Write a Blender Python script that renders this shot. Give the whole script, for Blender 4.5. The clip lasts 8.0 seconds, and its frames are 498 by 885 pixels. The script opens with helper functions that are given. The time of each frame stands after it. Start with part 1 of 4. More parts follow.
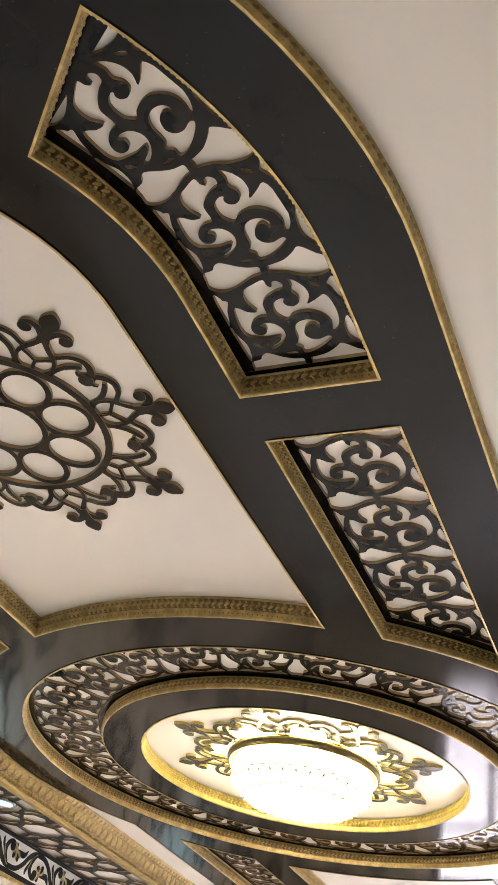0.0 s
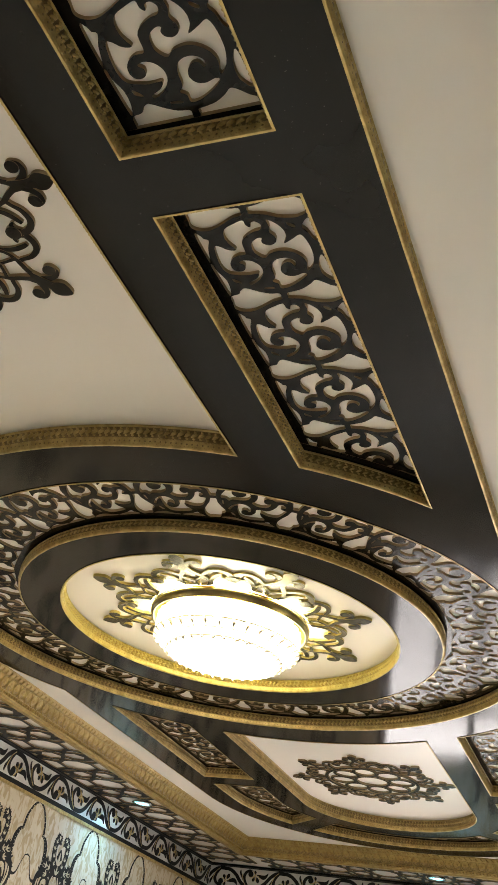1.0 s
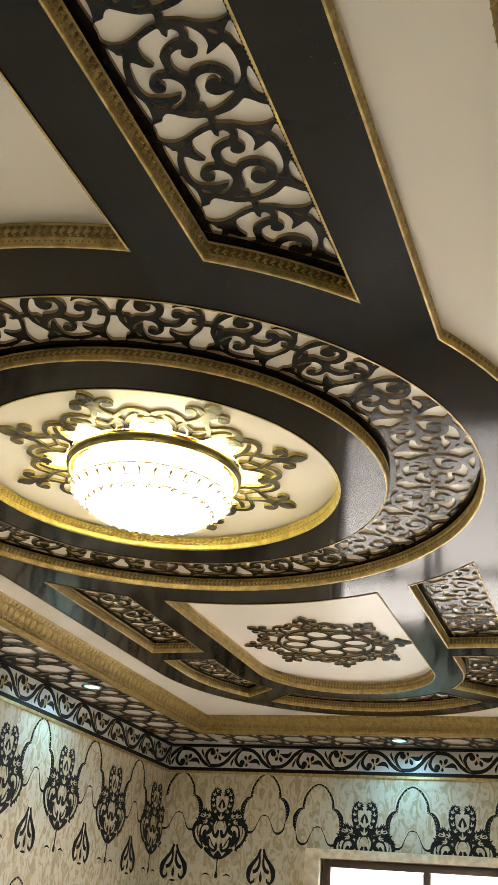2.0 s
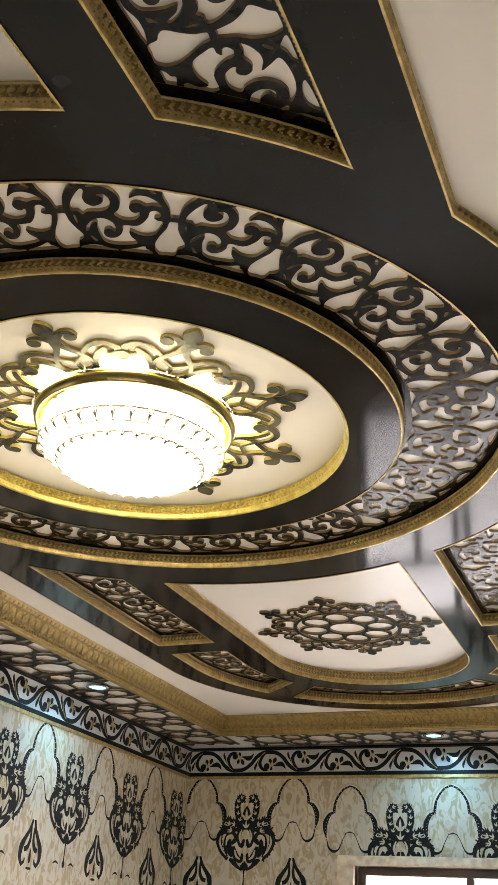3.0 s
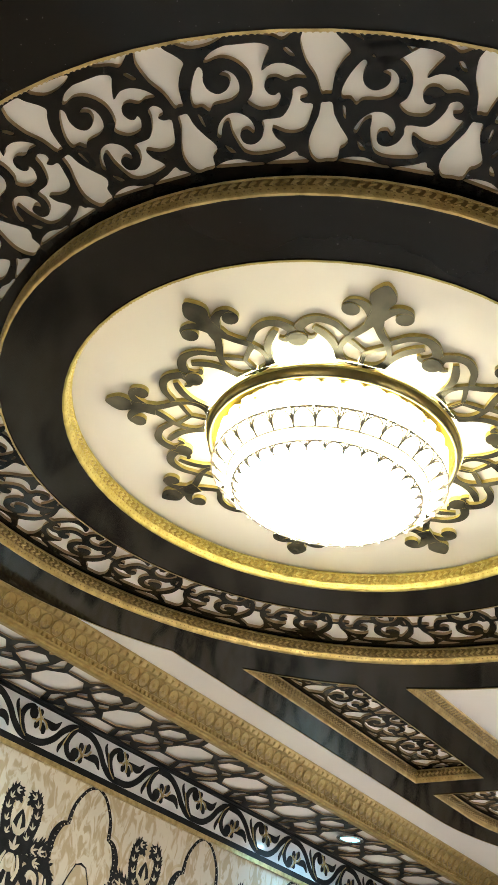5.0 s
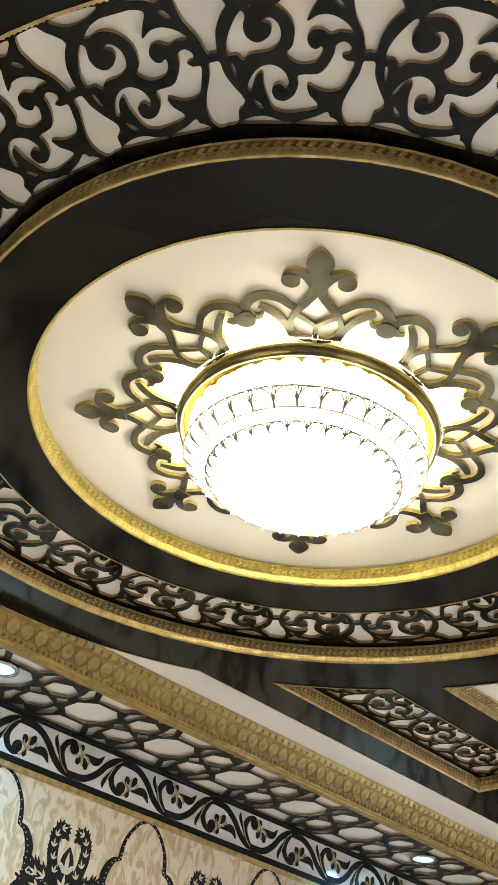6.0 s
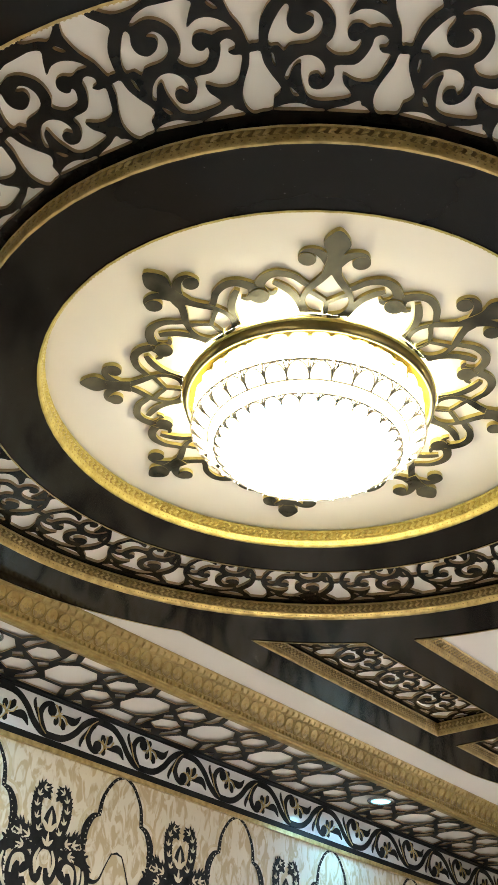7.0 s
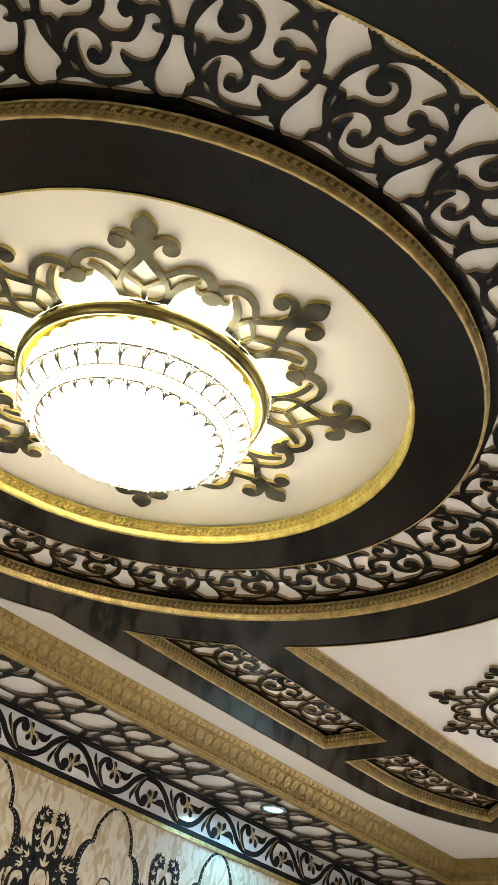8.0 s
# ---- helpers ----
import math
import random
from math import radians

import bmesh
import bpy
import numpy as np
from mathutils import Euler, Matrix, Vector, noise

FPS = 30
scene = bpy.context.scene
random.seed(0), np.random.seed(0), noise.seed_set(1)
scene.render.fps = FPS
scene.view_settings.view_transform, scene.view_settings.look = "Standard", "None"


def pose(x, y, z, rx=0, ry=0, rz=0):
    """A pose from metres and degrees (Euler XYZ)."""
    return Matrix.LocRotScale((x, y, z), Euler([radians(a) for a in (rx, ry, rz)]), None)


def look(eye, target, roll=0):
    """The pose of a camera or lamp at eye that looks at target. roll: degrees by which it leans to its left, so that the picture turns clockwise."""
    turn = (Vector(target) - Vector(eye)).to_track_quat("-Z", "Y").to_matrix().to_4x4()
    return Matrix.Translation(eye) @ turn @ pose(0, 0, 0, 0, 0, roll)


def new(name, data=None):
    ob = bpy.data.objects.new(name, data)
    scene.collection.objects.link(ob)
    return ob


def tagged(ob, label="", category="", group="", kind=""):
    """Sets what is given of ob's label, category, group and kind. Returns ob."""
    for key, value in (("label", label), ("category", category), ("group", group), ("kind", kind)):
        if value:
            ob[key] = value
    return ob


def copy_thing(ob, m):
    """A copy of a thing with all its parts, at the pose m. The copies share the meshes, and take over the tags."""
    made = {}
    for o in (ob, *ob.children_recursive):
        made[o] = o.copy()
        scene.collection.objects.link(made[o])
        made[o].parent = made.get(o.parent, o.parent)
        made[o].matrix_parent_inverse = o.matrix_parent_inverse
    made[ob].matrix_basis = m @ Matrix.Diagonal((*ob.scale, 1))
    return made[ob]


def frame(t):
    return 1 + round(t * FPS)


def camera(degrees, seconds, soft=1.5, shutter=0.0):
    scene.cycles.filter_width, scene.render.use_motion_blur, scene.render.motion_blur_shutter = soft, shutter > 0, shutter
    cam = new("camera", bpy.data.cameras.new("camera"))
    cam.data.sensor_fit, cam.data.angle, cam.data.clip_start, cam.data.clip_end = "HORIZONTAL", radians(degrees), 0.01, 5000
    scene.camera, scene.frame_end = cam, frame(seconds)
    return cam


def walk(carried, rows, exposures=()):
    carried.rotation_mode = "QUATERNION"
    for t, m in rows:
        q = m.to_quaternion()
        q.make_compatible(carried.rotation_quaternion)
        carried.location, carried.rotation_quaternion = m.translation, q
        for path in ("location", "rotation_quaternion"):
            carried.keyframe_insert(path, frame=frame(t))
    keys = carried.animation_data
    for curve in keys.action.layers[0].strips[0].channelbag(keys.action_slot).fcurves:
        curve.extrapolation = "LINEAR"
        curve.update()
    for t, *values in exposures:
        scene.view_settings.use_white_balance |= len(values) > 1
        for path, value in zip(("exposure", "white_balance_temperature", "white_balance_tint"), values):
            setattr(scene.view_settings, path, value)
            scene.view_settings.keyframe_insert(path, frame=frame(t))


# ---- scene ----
cam = camera(27.91, 8.0)
PATH = [
    (0, 1.2515, -3.0490, 1.6126, 126.887, -9.661, 22.104),
    (0.5, 1.2626, -2.9009, 1.5828, 124.201, -9.385, 21.051),
    (1, 1.2843, -2.7380, 1.5696, 122.103, -8.961, 20.412),
    (1.5, 1.2810, -2.5682, 1.5434, 116.718, -5.374, 19.324),
    (3, 1.1784, -1.9408, 1.5650, 117.299, -3.131, 22.250),
    (3.5, 1.1625, -1.7828, 1.5571, 119.003, -4.777, 25.813),
    (4, 1.0436, -1.6057, 1.5794, 120.905, -4.720, 31.707),
    (4.5, 0.9737, -1.4605, 1.5911, 123.713, -7.868, 33.543),
    (6, 1.1052, -1.0803, 1.5531, 127.278, -6.340, 44.940),
    (6.5, 1.0902, -1.1437, 1.5584, 126.152, -4.410, 43.419),
    (7, 1.0241, -1.2573, 1.5188, 125.043, -2.775, 41.313),
    (7.5, 1.2063, -1.1088, 1.5115, 123.996, -6.876, 38.561),
    (8, 1.3113, -0.9637, 1.5568, 125.346, -8.479, 39.601),
]
walk(cam, [(t, pose(x, y, z, rx, ry, rz)) for t, x, y, z, rx, ry, rz in PATH],
     exposures=[(0.0, 2.24, 6250, 23), (0.5, 2.0, 6350, 20), (1.0, 1.68, 6700, 14), (1.5, 1.59, 7130, 10), (3.0, 1.65, 6550, 17), (4.5, 1.71, 6330, 13), (6.0, 1.71, 6080, 14), (8.0, 1.61, 6330, 14)])

# All shapes below are drawn in modules of 0.42 m, with the black panel's underside at height 0.
U, H = 0.42, 2.72
R1, R2, R3, R4 = 1.287, 1.598, 2.228, 2.6146      # recess, annulus, carved ring, disc
XI, XO, XB, XW = 1.305, 1.915, 2.22, 1.0           # carved panels and band edges
YS, YC, YE = 4.126, 4.427, 5.0                     # panel ends, centre of the round end
WHITE, EDGE, SOFFIT = 0.127, 0.06, -0.17            # heights of the white ceilings and the soffit
FX, FE, FY, WX, WY = 2.66, 2.77, 7.5, 3.62, 8.55   # fascia west and east, fascia ends, walls
FLOOR = -H / U
LIFT = 0.016                                        # the ring panel sits a little higher than the rest

# ---- light ----
world = bpy.data.worlds.new("world")
scene.world = world
world.use_nodes = True
sky = world.node_tree.nodes.new("ShaderNodeTexSky")
sky.sky_type, sky.sun_disc, sky.sun_elevation, sky.sun_rotation = "NISHITA", False, radians(50), radians(120)
world.node_tree.links.new(sky.outputs[0], world.node_tree.nodes["Background"].inputs[0])
world.node_tree.nodes["Background"].inputs[1].default_value = 0.12


def place(x, y, z):
    return Vector((x * U, y * U, H + z * U))


def lamp(name, kind, energy, colour, at, target=None, **more):
    data = bpy.data.lights.new(name, kind)
    data.energy, data.color = energy, colour
    for key, value in more.items():
        if key == "radius":
            data.shadow_soft_size = value
        if key == "cone":
            data.spot_size, data.spot_blend = value
        if key == "size":
            data.shape, data.size, data.size_y = "RECTANGLE", value[0], value[1]
    ob = new(name, data)
    ob.matrix_basis = look(place(*at), place(*target)) if target else Matrix.Translation(place(*at))
    return ob


lamp("window_light", "AREA", 9, (1.0, 0.97, 0.93), (0.87, WY + 0.34, -3.3), (0.87, 0, -3.3), size=(4.1 * U, 3.3 * U))
for sx, sy in ((-3.06, 0.4), (-3.06, 4.93), (-3.06, -4.1), (3.06, 0.4), (3.06, 4.93), (3.06, -4.1), (0.0, 7.88), (0.0, -7.88)):
    lamp("downlight_beam", "SPOT", 8.8, (0.26, 0.68, 1.0), (sx, sy, SOFFIT - 0.02), (sx * 1.25, sy * 1.1, FLOOR), radius=0.02, cone=(radians(164), 1.0))


# ---- materials ----
def material(name, colour, rough=0.5, metal=0.0, second=None, scale=8.0, bump=0.0, bump_scale=60.0, spec=0.5, rough2=None, leafy=False, dust=False):
    """A surface with a slow stain and a fine grain, both in real metres."""
    m = bpy.data.materials.new(name)
    m.use_nodes = True
    n, l = m.node_tree.nodes, m.node_tree.links
    b = n["Principled BSDF"]
    b.inputs["Roughness"].default_value, b.inputs["Metallic"].default_value = rough, metal
    b.inputs["Specular IOR Level"].default_value = spec
    geo = n.new("ShaderNodeNewGeometry")
    big = n.new("ShaderNodeTexNoise")
    big.inputs["Scale"].default_value, big.inputs["Detail"].default_value = scale, 5
    l.new(geo.outputs["Position"], big.inputs["Vector"])
    ramp = n.new("ShaderNodeMix")
    ramp.data_type = "RGBA"
    ramp.inputs[6].default_value = (*colour, 1)
    ramp.inputs[7].default_value = (*(second or colour), 1)
    soft = n.new("ShaderNodeMapRange")
    soft.inputs[1].default_value, soft.inputs[2].default_value = (0.47, 0.59) if leafy else (0.35, 0.65)
    if leafy:
        # upright damask leaves: a noise drawn out upwards and curled on itself
        tall = n.new("ShaderNodeMapping")
        tall.inputs["Scale"].default_value = (1.5, 1.5, 0.75)
        l.new(geo.outputs["Position"], tall.inputs["Vector"])
        l.new(tall.outputs[0], big.inputs["Vector"])
        big.inputs["Distortion"].default_value, big.inputs["Detail"].default_value = 1.6, 3
    l.new(big.outputs[0], soft.inputs[0])
    l.new(soft.outputs[0], ramp.inputs[0])
    if dust:
        specks = n.new("ShaderNodeTexNoise")
        specks.inputs["Scale"].default_value, specks.inputs["Detail"].default_value = 190, 1
        l.new(geo.outputs["Position"], specks.inputs["Vector"])
        few = n.new("ShaderNodeMapRange")
        few.inputs[1].default_value, few.inputs[2].default_value = 0.76, 0.80
        l.new(specks.outputs[0], few.inputs[0])
        over = n.new("ShaderNodeMix")
        over.data_type = "RGBA"
        over.inputs[7].default_value = (0.09, 0.085, 0.08, 1)
        l.new(few.outputs[0], over.inputs[0])
        l.new(ramp.outputs[2], over.inputs[6])
        l.new(over.outputs[2], b.inputs["Base Color"])
    else:
        l.new(ramp.outputs[2], b.inputs["Base Color"])
    if rough2 is not None:
        rr = n.new("ShaderNodeMapRange")
        rr.inputs[3].default_value, rr.inputs[4].default_value = rough, rough2
        l.new(big.outputs[0], rr.inputs[0])
        l.new(rr.outputs[0], b.inputs["Roughness"])
    if bump:
        fine = n.new("ShaderNodeTexNoise")
        fine.inputs["Scale"].default_value, fine.inputs["Detail"].default_value = bump_scale, 4
        l.new(geo.outputs["Position"], fine.inputs["Vector"])
        bp = n.new("ShaderNodeBump")
        bp.inputs["Strength"].default_value, bp.inputs["Distance"].default_value = bump, 0.004
        l.new(fine.outputs[0], bp.inputs["Height"])
        l.new(bp.outputs[0], b.inputs["Normal"])
    return m


def glow(name, colour, strength):
    m = bpy.data.materials.new(name)
    m.use_nodes = True
    b = m.node_tree.nodes["Principled BSDF"]
    b.inputs["Base Color"].default_value = (*colour, 1)
    b.inputs["Emission Color"].default_value = (*colour, 1)
    b.inputs["Emission Strength"].default_value = strength
    return m


BLACK = material("black_laminate", (0.0065, 0.0050, 0.0046), 0.07, second=(0.009, 0.0070, 0.0064), scale=3, bump=0.003, bump_scale=5, rough2=0.12, spec=0.18, dust=True)
CARVED = material("black_carved_board", (0.005, 0.0045, 0.004), 0.15, second=(0.011, 0.0085, 0.007), scale=20, bump=0.01, spec=0.17)
RAW = material("cut_board_edge", (0.38, 0.27, 0.15), 0.7, second=(0.26, 0.175, 0.09), scale=30)
PAINT = material("white_ceiling_paint", (0.83, 0.775, 0.73), 0.28, second=(0.80, 0.745, 0.70), scale=2.5, bump=0.03, bump_scale=25)
GOLD = material("gold_leaf_plaster", (0.60, 0.455, 0.20), 0.30, 0.58, (0.38, 0.27, 0.10), 45, 0.2, 300)
# Gold next to the chandelier: the lamp's yellow light is put into the colour.
LAMPLIT = material("lamplit_yellow_gilding", (0.56, 0.46, 0.15), 0.3, 0.4, (0.38, 0.29, 0.07), 45, 0.2, 300)
# Darker golds for recessed grounds and star dots: relief shade put into the colour.
DARK_GOLD = material("darkened_gold", (0.34, 0.24, 0.10), 0.38, 0.4, (0.20, 0.135, 0.055), 60, 0.2, 300)
AMBER = material("darkened_amber_gold", (0.40, 0.29, 0.06), 0.35, 0.4, (0.26, 0.18, 0.035), 60, 0.2, 300)
OCHRE = material("ochre_gold_plaster", (0.38, 0.275, 0.095), 0.36, 0.45, (0.29, 0.185, 0.055), 45, 0.2, 300)
# Polished rim's gold, with the dark room's reflection put into its colour.
DIM = material("dimmed_gold", (0.20, 0.172, 0.095), 0.3, 0.85, (0.13, 0.11, 0.06), 20)
POLISHED = material("polished_gold", (0.78, 0.60, 0.16), 0.12, 1.0, (0.70, 0.52, 0.12), 12)
BRONZE = material("old_gold_varnish", (0.15, 0.138, 0.098), 0.25, 0.35, (0.026, 0.024, 0.018), 11, 0.1, 80, spec=0.3)
PAPER = material("wallpaper_ground", (0.60, 0.53, 0.42), 0.6, second=(0.44, 0.34, 0.205), scale=17, bump=0.05, bump_scale=120, leafy=True)
CREAM = material("wallpaper_pale_print", (0.58, 0.51, 0.38), 0.55, second=(0.50, 0.42, 0.29), scale=40)
TAN = material("wallpaper_tan_print", (0.47, 0.37, 0.22), 0.6, second=(0.54, 0.45, 0.31), scale=30)
FLOCK = material("wallpaper_black_print", (0.005, 0.005, 0.005), 0.5, second=(0.012, 0.011, 0.011), scale=40, spec=0.2)
SCREEN = material("matt_black_board", (0.005, 0.005, 0.005), 0.5, second=(0.010, 0.009, 0.008), scale=30, spec=0.2)
BORDER = material("frieze_white_ground", (0.66, 0.64, 0.63), 0.12, second=(0.58, 0.56, 0.55), scale=9)
TILE = material("floor_tile", (0.84, 0.80, 0.74), 0.2, second=(0.79, 0.75, 0.69), scale=3)
MARBLE = material("cream_marble", (0.86, 0.74, 0.58), 0.3, second=(0.62, 0.46, 0.32), scale=22, bump=0.04)
FRAME = material("mauve_window_frame", (0.09, 0.06, 0.058), 0.35, second=(0.07, 0.045, 0.045), scale=15)
LIGHT = glow("lit_glass", (1.0, 0.965, 0.78), 56)
SOFT = glow("softly_lit_glass", (1.0, 0.95, 0.64), 4.5)
LED = glow("led_lens", (0.20, 0.76, 0.92), 1.5)
DAY = glow("daylight", (1.0, 0.97, 0.95), 0.9)
WIRE = material("tarnished_wire", (0.42, 0.36, 0.29), 0.4, 0.1, (0.28, 0.22, 0.16), 60)
CHROME = material("brushed_steel_trim", (0.55, 0.55, 0.55), 0.2, 1.0, (0.45, 0.45, 0.46), 20)


# ---- helpers ----
def thing(name, label="", category="", group="", kind=""):
    return tagged(new(name), label, category, group, kind)


def part(name, bm, mats, parent=None, label="", moved=True):
    """Links a bmesh, drawn in modules, as one mesh object in metres."""
    me = bpy.data.meshes.new(name)
    bm.to_mesh(me)
    bm.free()
    me.transform((Matrix.Translation((0, 0, H)) if moved else Matrix()) @ Matrix.Scale(U, 4))
    for m in mats if isinstance(mats, (list, tuple)) else [mats]:
        me.materials.append(m)
    ob = new(name, me)
    ob.parent = parent
    return tagged(ob, label)


def repeat(name, ob, matrix, parent):
    """One more piece on the same mesh."""
    other = new(name, ob.data)
    other.parent, other.matrix_basis = parent, matrix
    return other


def arc(cx, cy, r, a0, a1, n=24):
    return [(cx + r * math.cos(radians(a0 + (a1 - a0) * i / n)), cy + r * math.sin(radians(a0 + (a1 - a0) * i / n))) for i in range(n + 1)]


def slab(outlines, z0, z1, side=0):
    """A flat board with holes: the first outline is its rim; sides take the material of index side."""
    cu = bpy.data.curves.new("outline", "CURVE")
    cu.dimensions, cu.fill_mode = "2D", "BOTH"
    cu.extrude = (z1 - z0) / 2
    for pts in outlines:
        sp = cu.splines.new("POLY")
        sp.points.add(len(pts) - 1)
        for p, q in zip(sp.points, pts):
            p.co = (q[0], q[1], 0, 1)
        sp.use_cyclic_u = True
    ob = new("outline", cu)
    bpy.context.view_layer.update()
    deps = bpy.context.evaluated_depsgraph_get()
    me = bpy.data.meshes.new_from_object(ob.evaluated_get(deps))
    bm = bmesh.new()
    bm.from_mesh(me)
    bpy.data.objects.remove(ob)
    bpy.data.curves.remove(cu)
    bpy.data.meshes.remove(me)
    bmesh.ops.remove_doubles(bm, verts=bm.verts, dist=1e-5)
    bmesh.ops.translate(bm, verts=bm.verts, vec=(0, 0, (z0 + z1) / 2))
    bm.normal_update()
    for f in bm.faces:
        f.smooth = False
        f.material_index = side if abs(f.normal.z) < 0.5 else 0
    return bm


def smooth_line(pts, n=6):
    """A Catmull-Rom curve through the points, which may carry a width as third number."""
    out = []
    p = [pts[0]] + list(pts) + [pts[-1]]
    for i in range(1, len(p) - 2):
        for k in range(n):
            t = k / n
            out.append(tuple(0.5 * (2 * b + (c - a) * t + (2 * a - 5 * b + 4 * c - d) * t * t + (3 * b - a - 3 * c + d) * t ** 3)
                             for a, b, c, d in zip(p[i - 1], p[i], p[i + 1], p[i + 2])))
    out.append(tuple(pts[-1]))
    return out


def ribbon(bm, pts, z0, z1, warp=lambda x, y: (x, y), closed=False, side=1, face=0):
    """A flat cut strip along points (x, y, width), of thickness z0 to z1."""
    rows, n = [], len(pts)
    for i, (x, y, w) in enumerate(pts):
        a, b = pts[(i - 1) % n if closed else max(i - 1, 0)], pts[(i + 1) % n if closed else min(i + 1, n - 1)]
        dx, dy = b[0] - a[0], b[1] - a[1]
        d = math.hypot(dx, dy) or 1
        nx, ny = -dy / d * w / 2, dx / d * w / 2
        l, r = warp(x + nx, y + ny), warp(x - nx, y - ny)
        rows.append([bm.verts.new((*l, z0)), bm.verts.new((*r, z0)), bm.verts.new((*r, z1)), bm.verts.new((*l, z1))])
    for i in range(n if closed else n - 1):
        a, b = rows[i], rows[(i + 1) % n]
        for j in range(4):
            f = bm.faces.new((a[j], a[(j + 1) % 4], b[(j + 1) % 4], b[j]))
            f.material_index = side if j % 2 else face
    if not closed:
        for q in (rows[0], rows[-1][::-1]):
            bm.faces.new(q).material_index = side


def blob(bm, x, y, rx, ry, turn, z0, z1, warp=lambda x, y: (x, y), point=0.0, side=1, face=0, n=14):
    """A flat leaf or disc; point > 0 draws its tip out."""
    low, high = [], []
    c, s = math.cos(turn), math.sin(turn)
    for i in range(n):
        a = 2 * math.pi * i / n
        k = 1 + point * max(0.0, math.cos(a)) ** 6
        px, py = rx * k * math.cos(a), ry * math.sin(a) * (1 - 0.5 * point * max(0.0, math.cos(a)))
        q = warp(x + px * c - py * s, y + px * s + py * c)
        low.append(bm.verts.new((*q, z0)))
        high.append(bm.verts.new((*q, z1)))
    bm.faces.new(low[::-1]).material_index = face
    bm.faces.new(high).material_index = face
    for i in range(n):
        bm.faces.new((low[i], low[(i + 1) % n], high[(i + 1) % n], high[i])).material_index = side


def box(bm, x0, y0, z0, x1, y1, z1, mat=0):
    v = [bm.verts.new((x, y, z)) for z in (z0, z1) for y in (y0, y1) for x in (x0, x1)]
    for q in ((0, 2, 3, 1), (4, 5, 7, 6), (0, 1, 5, 4), (2, 6, 7, 3), (0, 4, 6, 2), (1, 3, 7, 5)):
        bm.faces.new([v[i] for i in q]).material_index = mat


def sweep(bm, path, profile, closed=True, mat=0, smooth=False):
    """A moulding: profile of (outwards, up) carried along path; outwards is to the path's right."""
    n, rows = len(path), []
    for i in range(n):
        p = Vector(path[i])
        a = Vector(path[(i - 1) % n]) if closed or i else p
        b = Vector(path[(i + 1) % n]) if closed or i < n - 1 else p
        d0, d1 = (p - a), (b - p)
        d0 = d0.normalized() if d0.length > 1e-7 else d1.normalized()
        d1 = d1.normalized() if d1.length > 1e-7 else d0
        m = Vector((d0.y + d1.y, -d0.x - d1.x))
        m = m / max(m.length_squared / 2, 0.35) if m.length > 1e-6 else Vector((d0.y, -d0.x))
        rows.append([bm.verts.new((p.x + m.x * o, p.y + m.y * o, z)) for o, z in profile])
    for i in range(n if closed else n - 1):
        a, b = rows[i], rows[(i + 1) % n]
        for j in range(len(profile) - 1):
            f = bm.faces.new((a[j], b[j], b[j + 1], a[j + 1]))
            f.material_index, f.smooth = mat, smooth


def along(path, step, closed=True):
    """Even stations on a path: x, y and heading."""
    pts = list(path) + ([path[0]] if closed else [])
    lens = [math.dist(a, b) for a, b in zip(pts, pts[1:])]
    count = max(1, round(sum(lens) / step))
    gap, out, k, base = sum(lens) / count, [], 0, 0.0
    for i in range(count):
        s = (i + 0.5) * gap
        while k < len(lens) - 1 and s > base + lens[k]:
            base += lens[k]
            k += 1
        t = (s - base) / lens[k]
        a, b = pts[k], pts[k + 1]
        out.append((a[0] + (b[0] - a[0]) * t, a[1] + (b[1] - a[1]) * t, math.atan2(b[1] - a[1], b[0] - a[0])))
    return out


# ---- outlines of the black panel ----
def flip(pts, sx, sy):
    q = [(x * sx, y * sy) for x, y in pts]
    return q if sx * sy > 0 else q[::-1]


on = lambda r, x: math.sqrt(r * r - x * x)
deg = lambda x: math.degrees(math.asin(x / R4))
rim = ([(XB, -YE)] + arc(0, 0, R4, -90 + deg(XB), 90 - deg(XB), 30) + arc(0, YE, XB, 0, 180, 48)
       + arc(0, 0, R4, 90 + deg(XB), 270 - deg(XB), 30) + arc(0, -YE, XB, 180, 359, 48))
court = arc(0, 0, R4, -90 - deg(XW), -90 + deg(XW), 20)[::-1] + arc(0, -YE, XW, 180, 360, 36)
straight = [(XI, -YS), (XO, -YS)] + arc(0, 0, R4, -90 + deg(XO), -90 + deg(XI), 8)
A0, A1, A2 = 37.1, 47.0, 133.0
bent = [(XI, -YC)] + arc(0, -YE, XI, 0, -A0 + 2.2, 16) + arc(0, -YE, XO, -A0 - 0.4, 0, 16) + [(XO, -YC)]
tail = arc(0, -YE, XO, -A2, -A1, 30) + arc(0, -YE, XI, -A1, -A2, 24)
courts = [court, flip(court, 1, -1)]
straights = [flip(straight, sx, sy) for sx in (1, -1) for sy in (1, -1)]
bents = [flip(bent, sx, sy) for sx in (1, -1) for sy in (1, -1)]
tails = [tail, flip(tail, 1, -1)]
ring_in, ring_out, well = arc(0, 0, R2, 0, 355, 71), arc(0, 0, R3, 0, 356, 89), arc(0, 0, R1, 0, 355, 71)


# ---- room shell ----
def plain(name, x0, y0, z0, x1, y1, z1, mat, label, category):
    bm = bmesh.new()
    box(bm, x0, y0, z0, x1, y1, z1)
    return tagged(part(name, bm, mat), label, category, kind="structure")


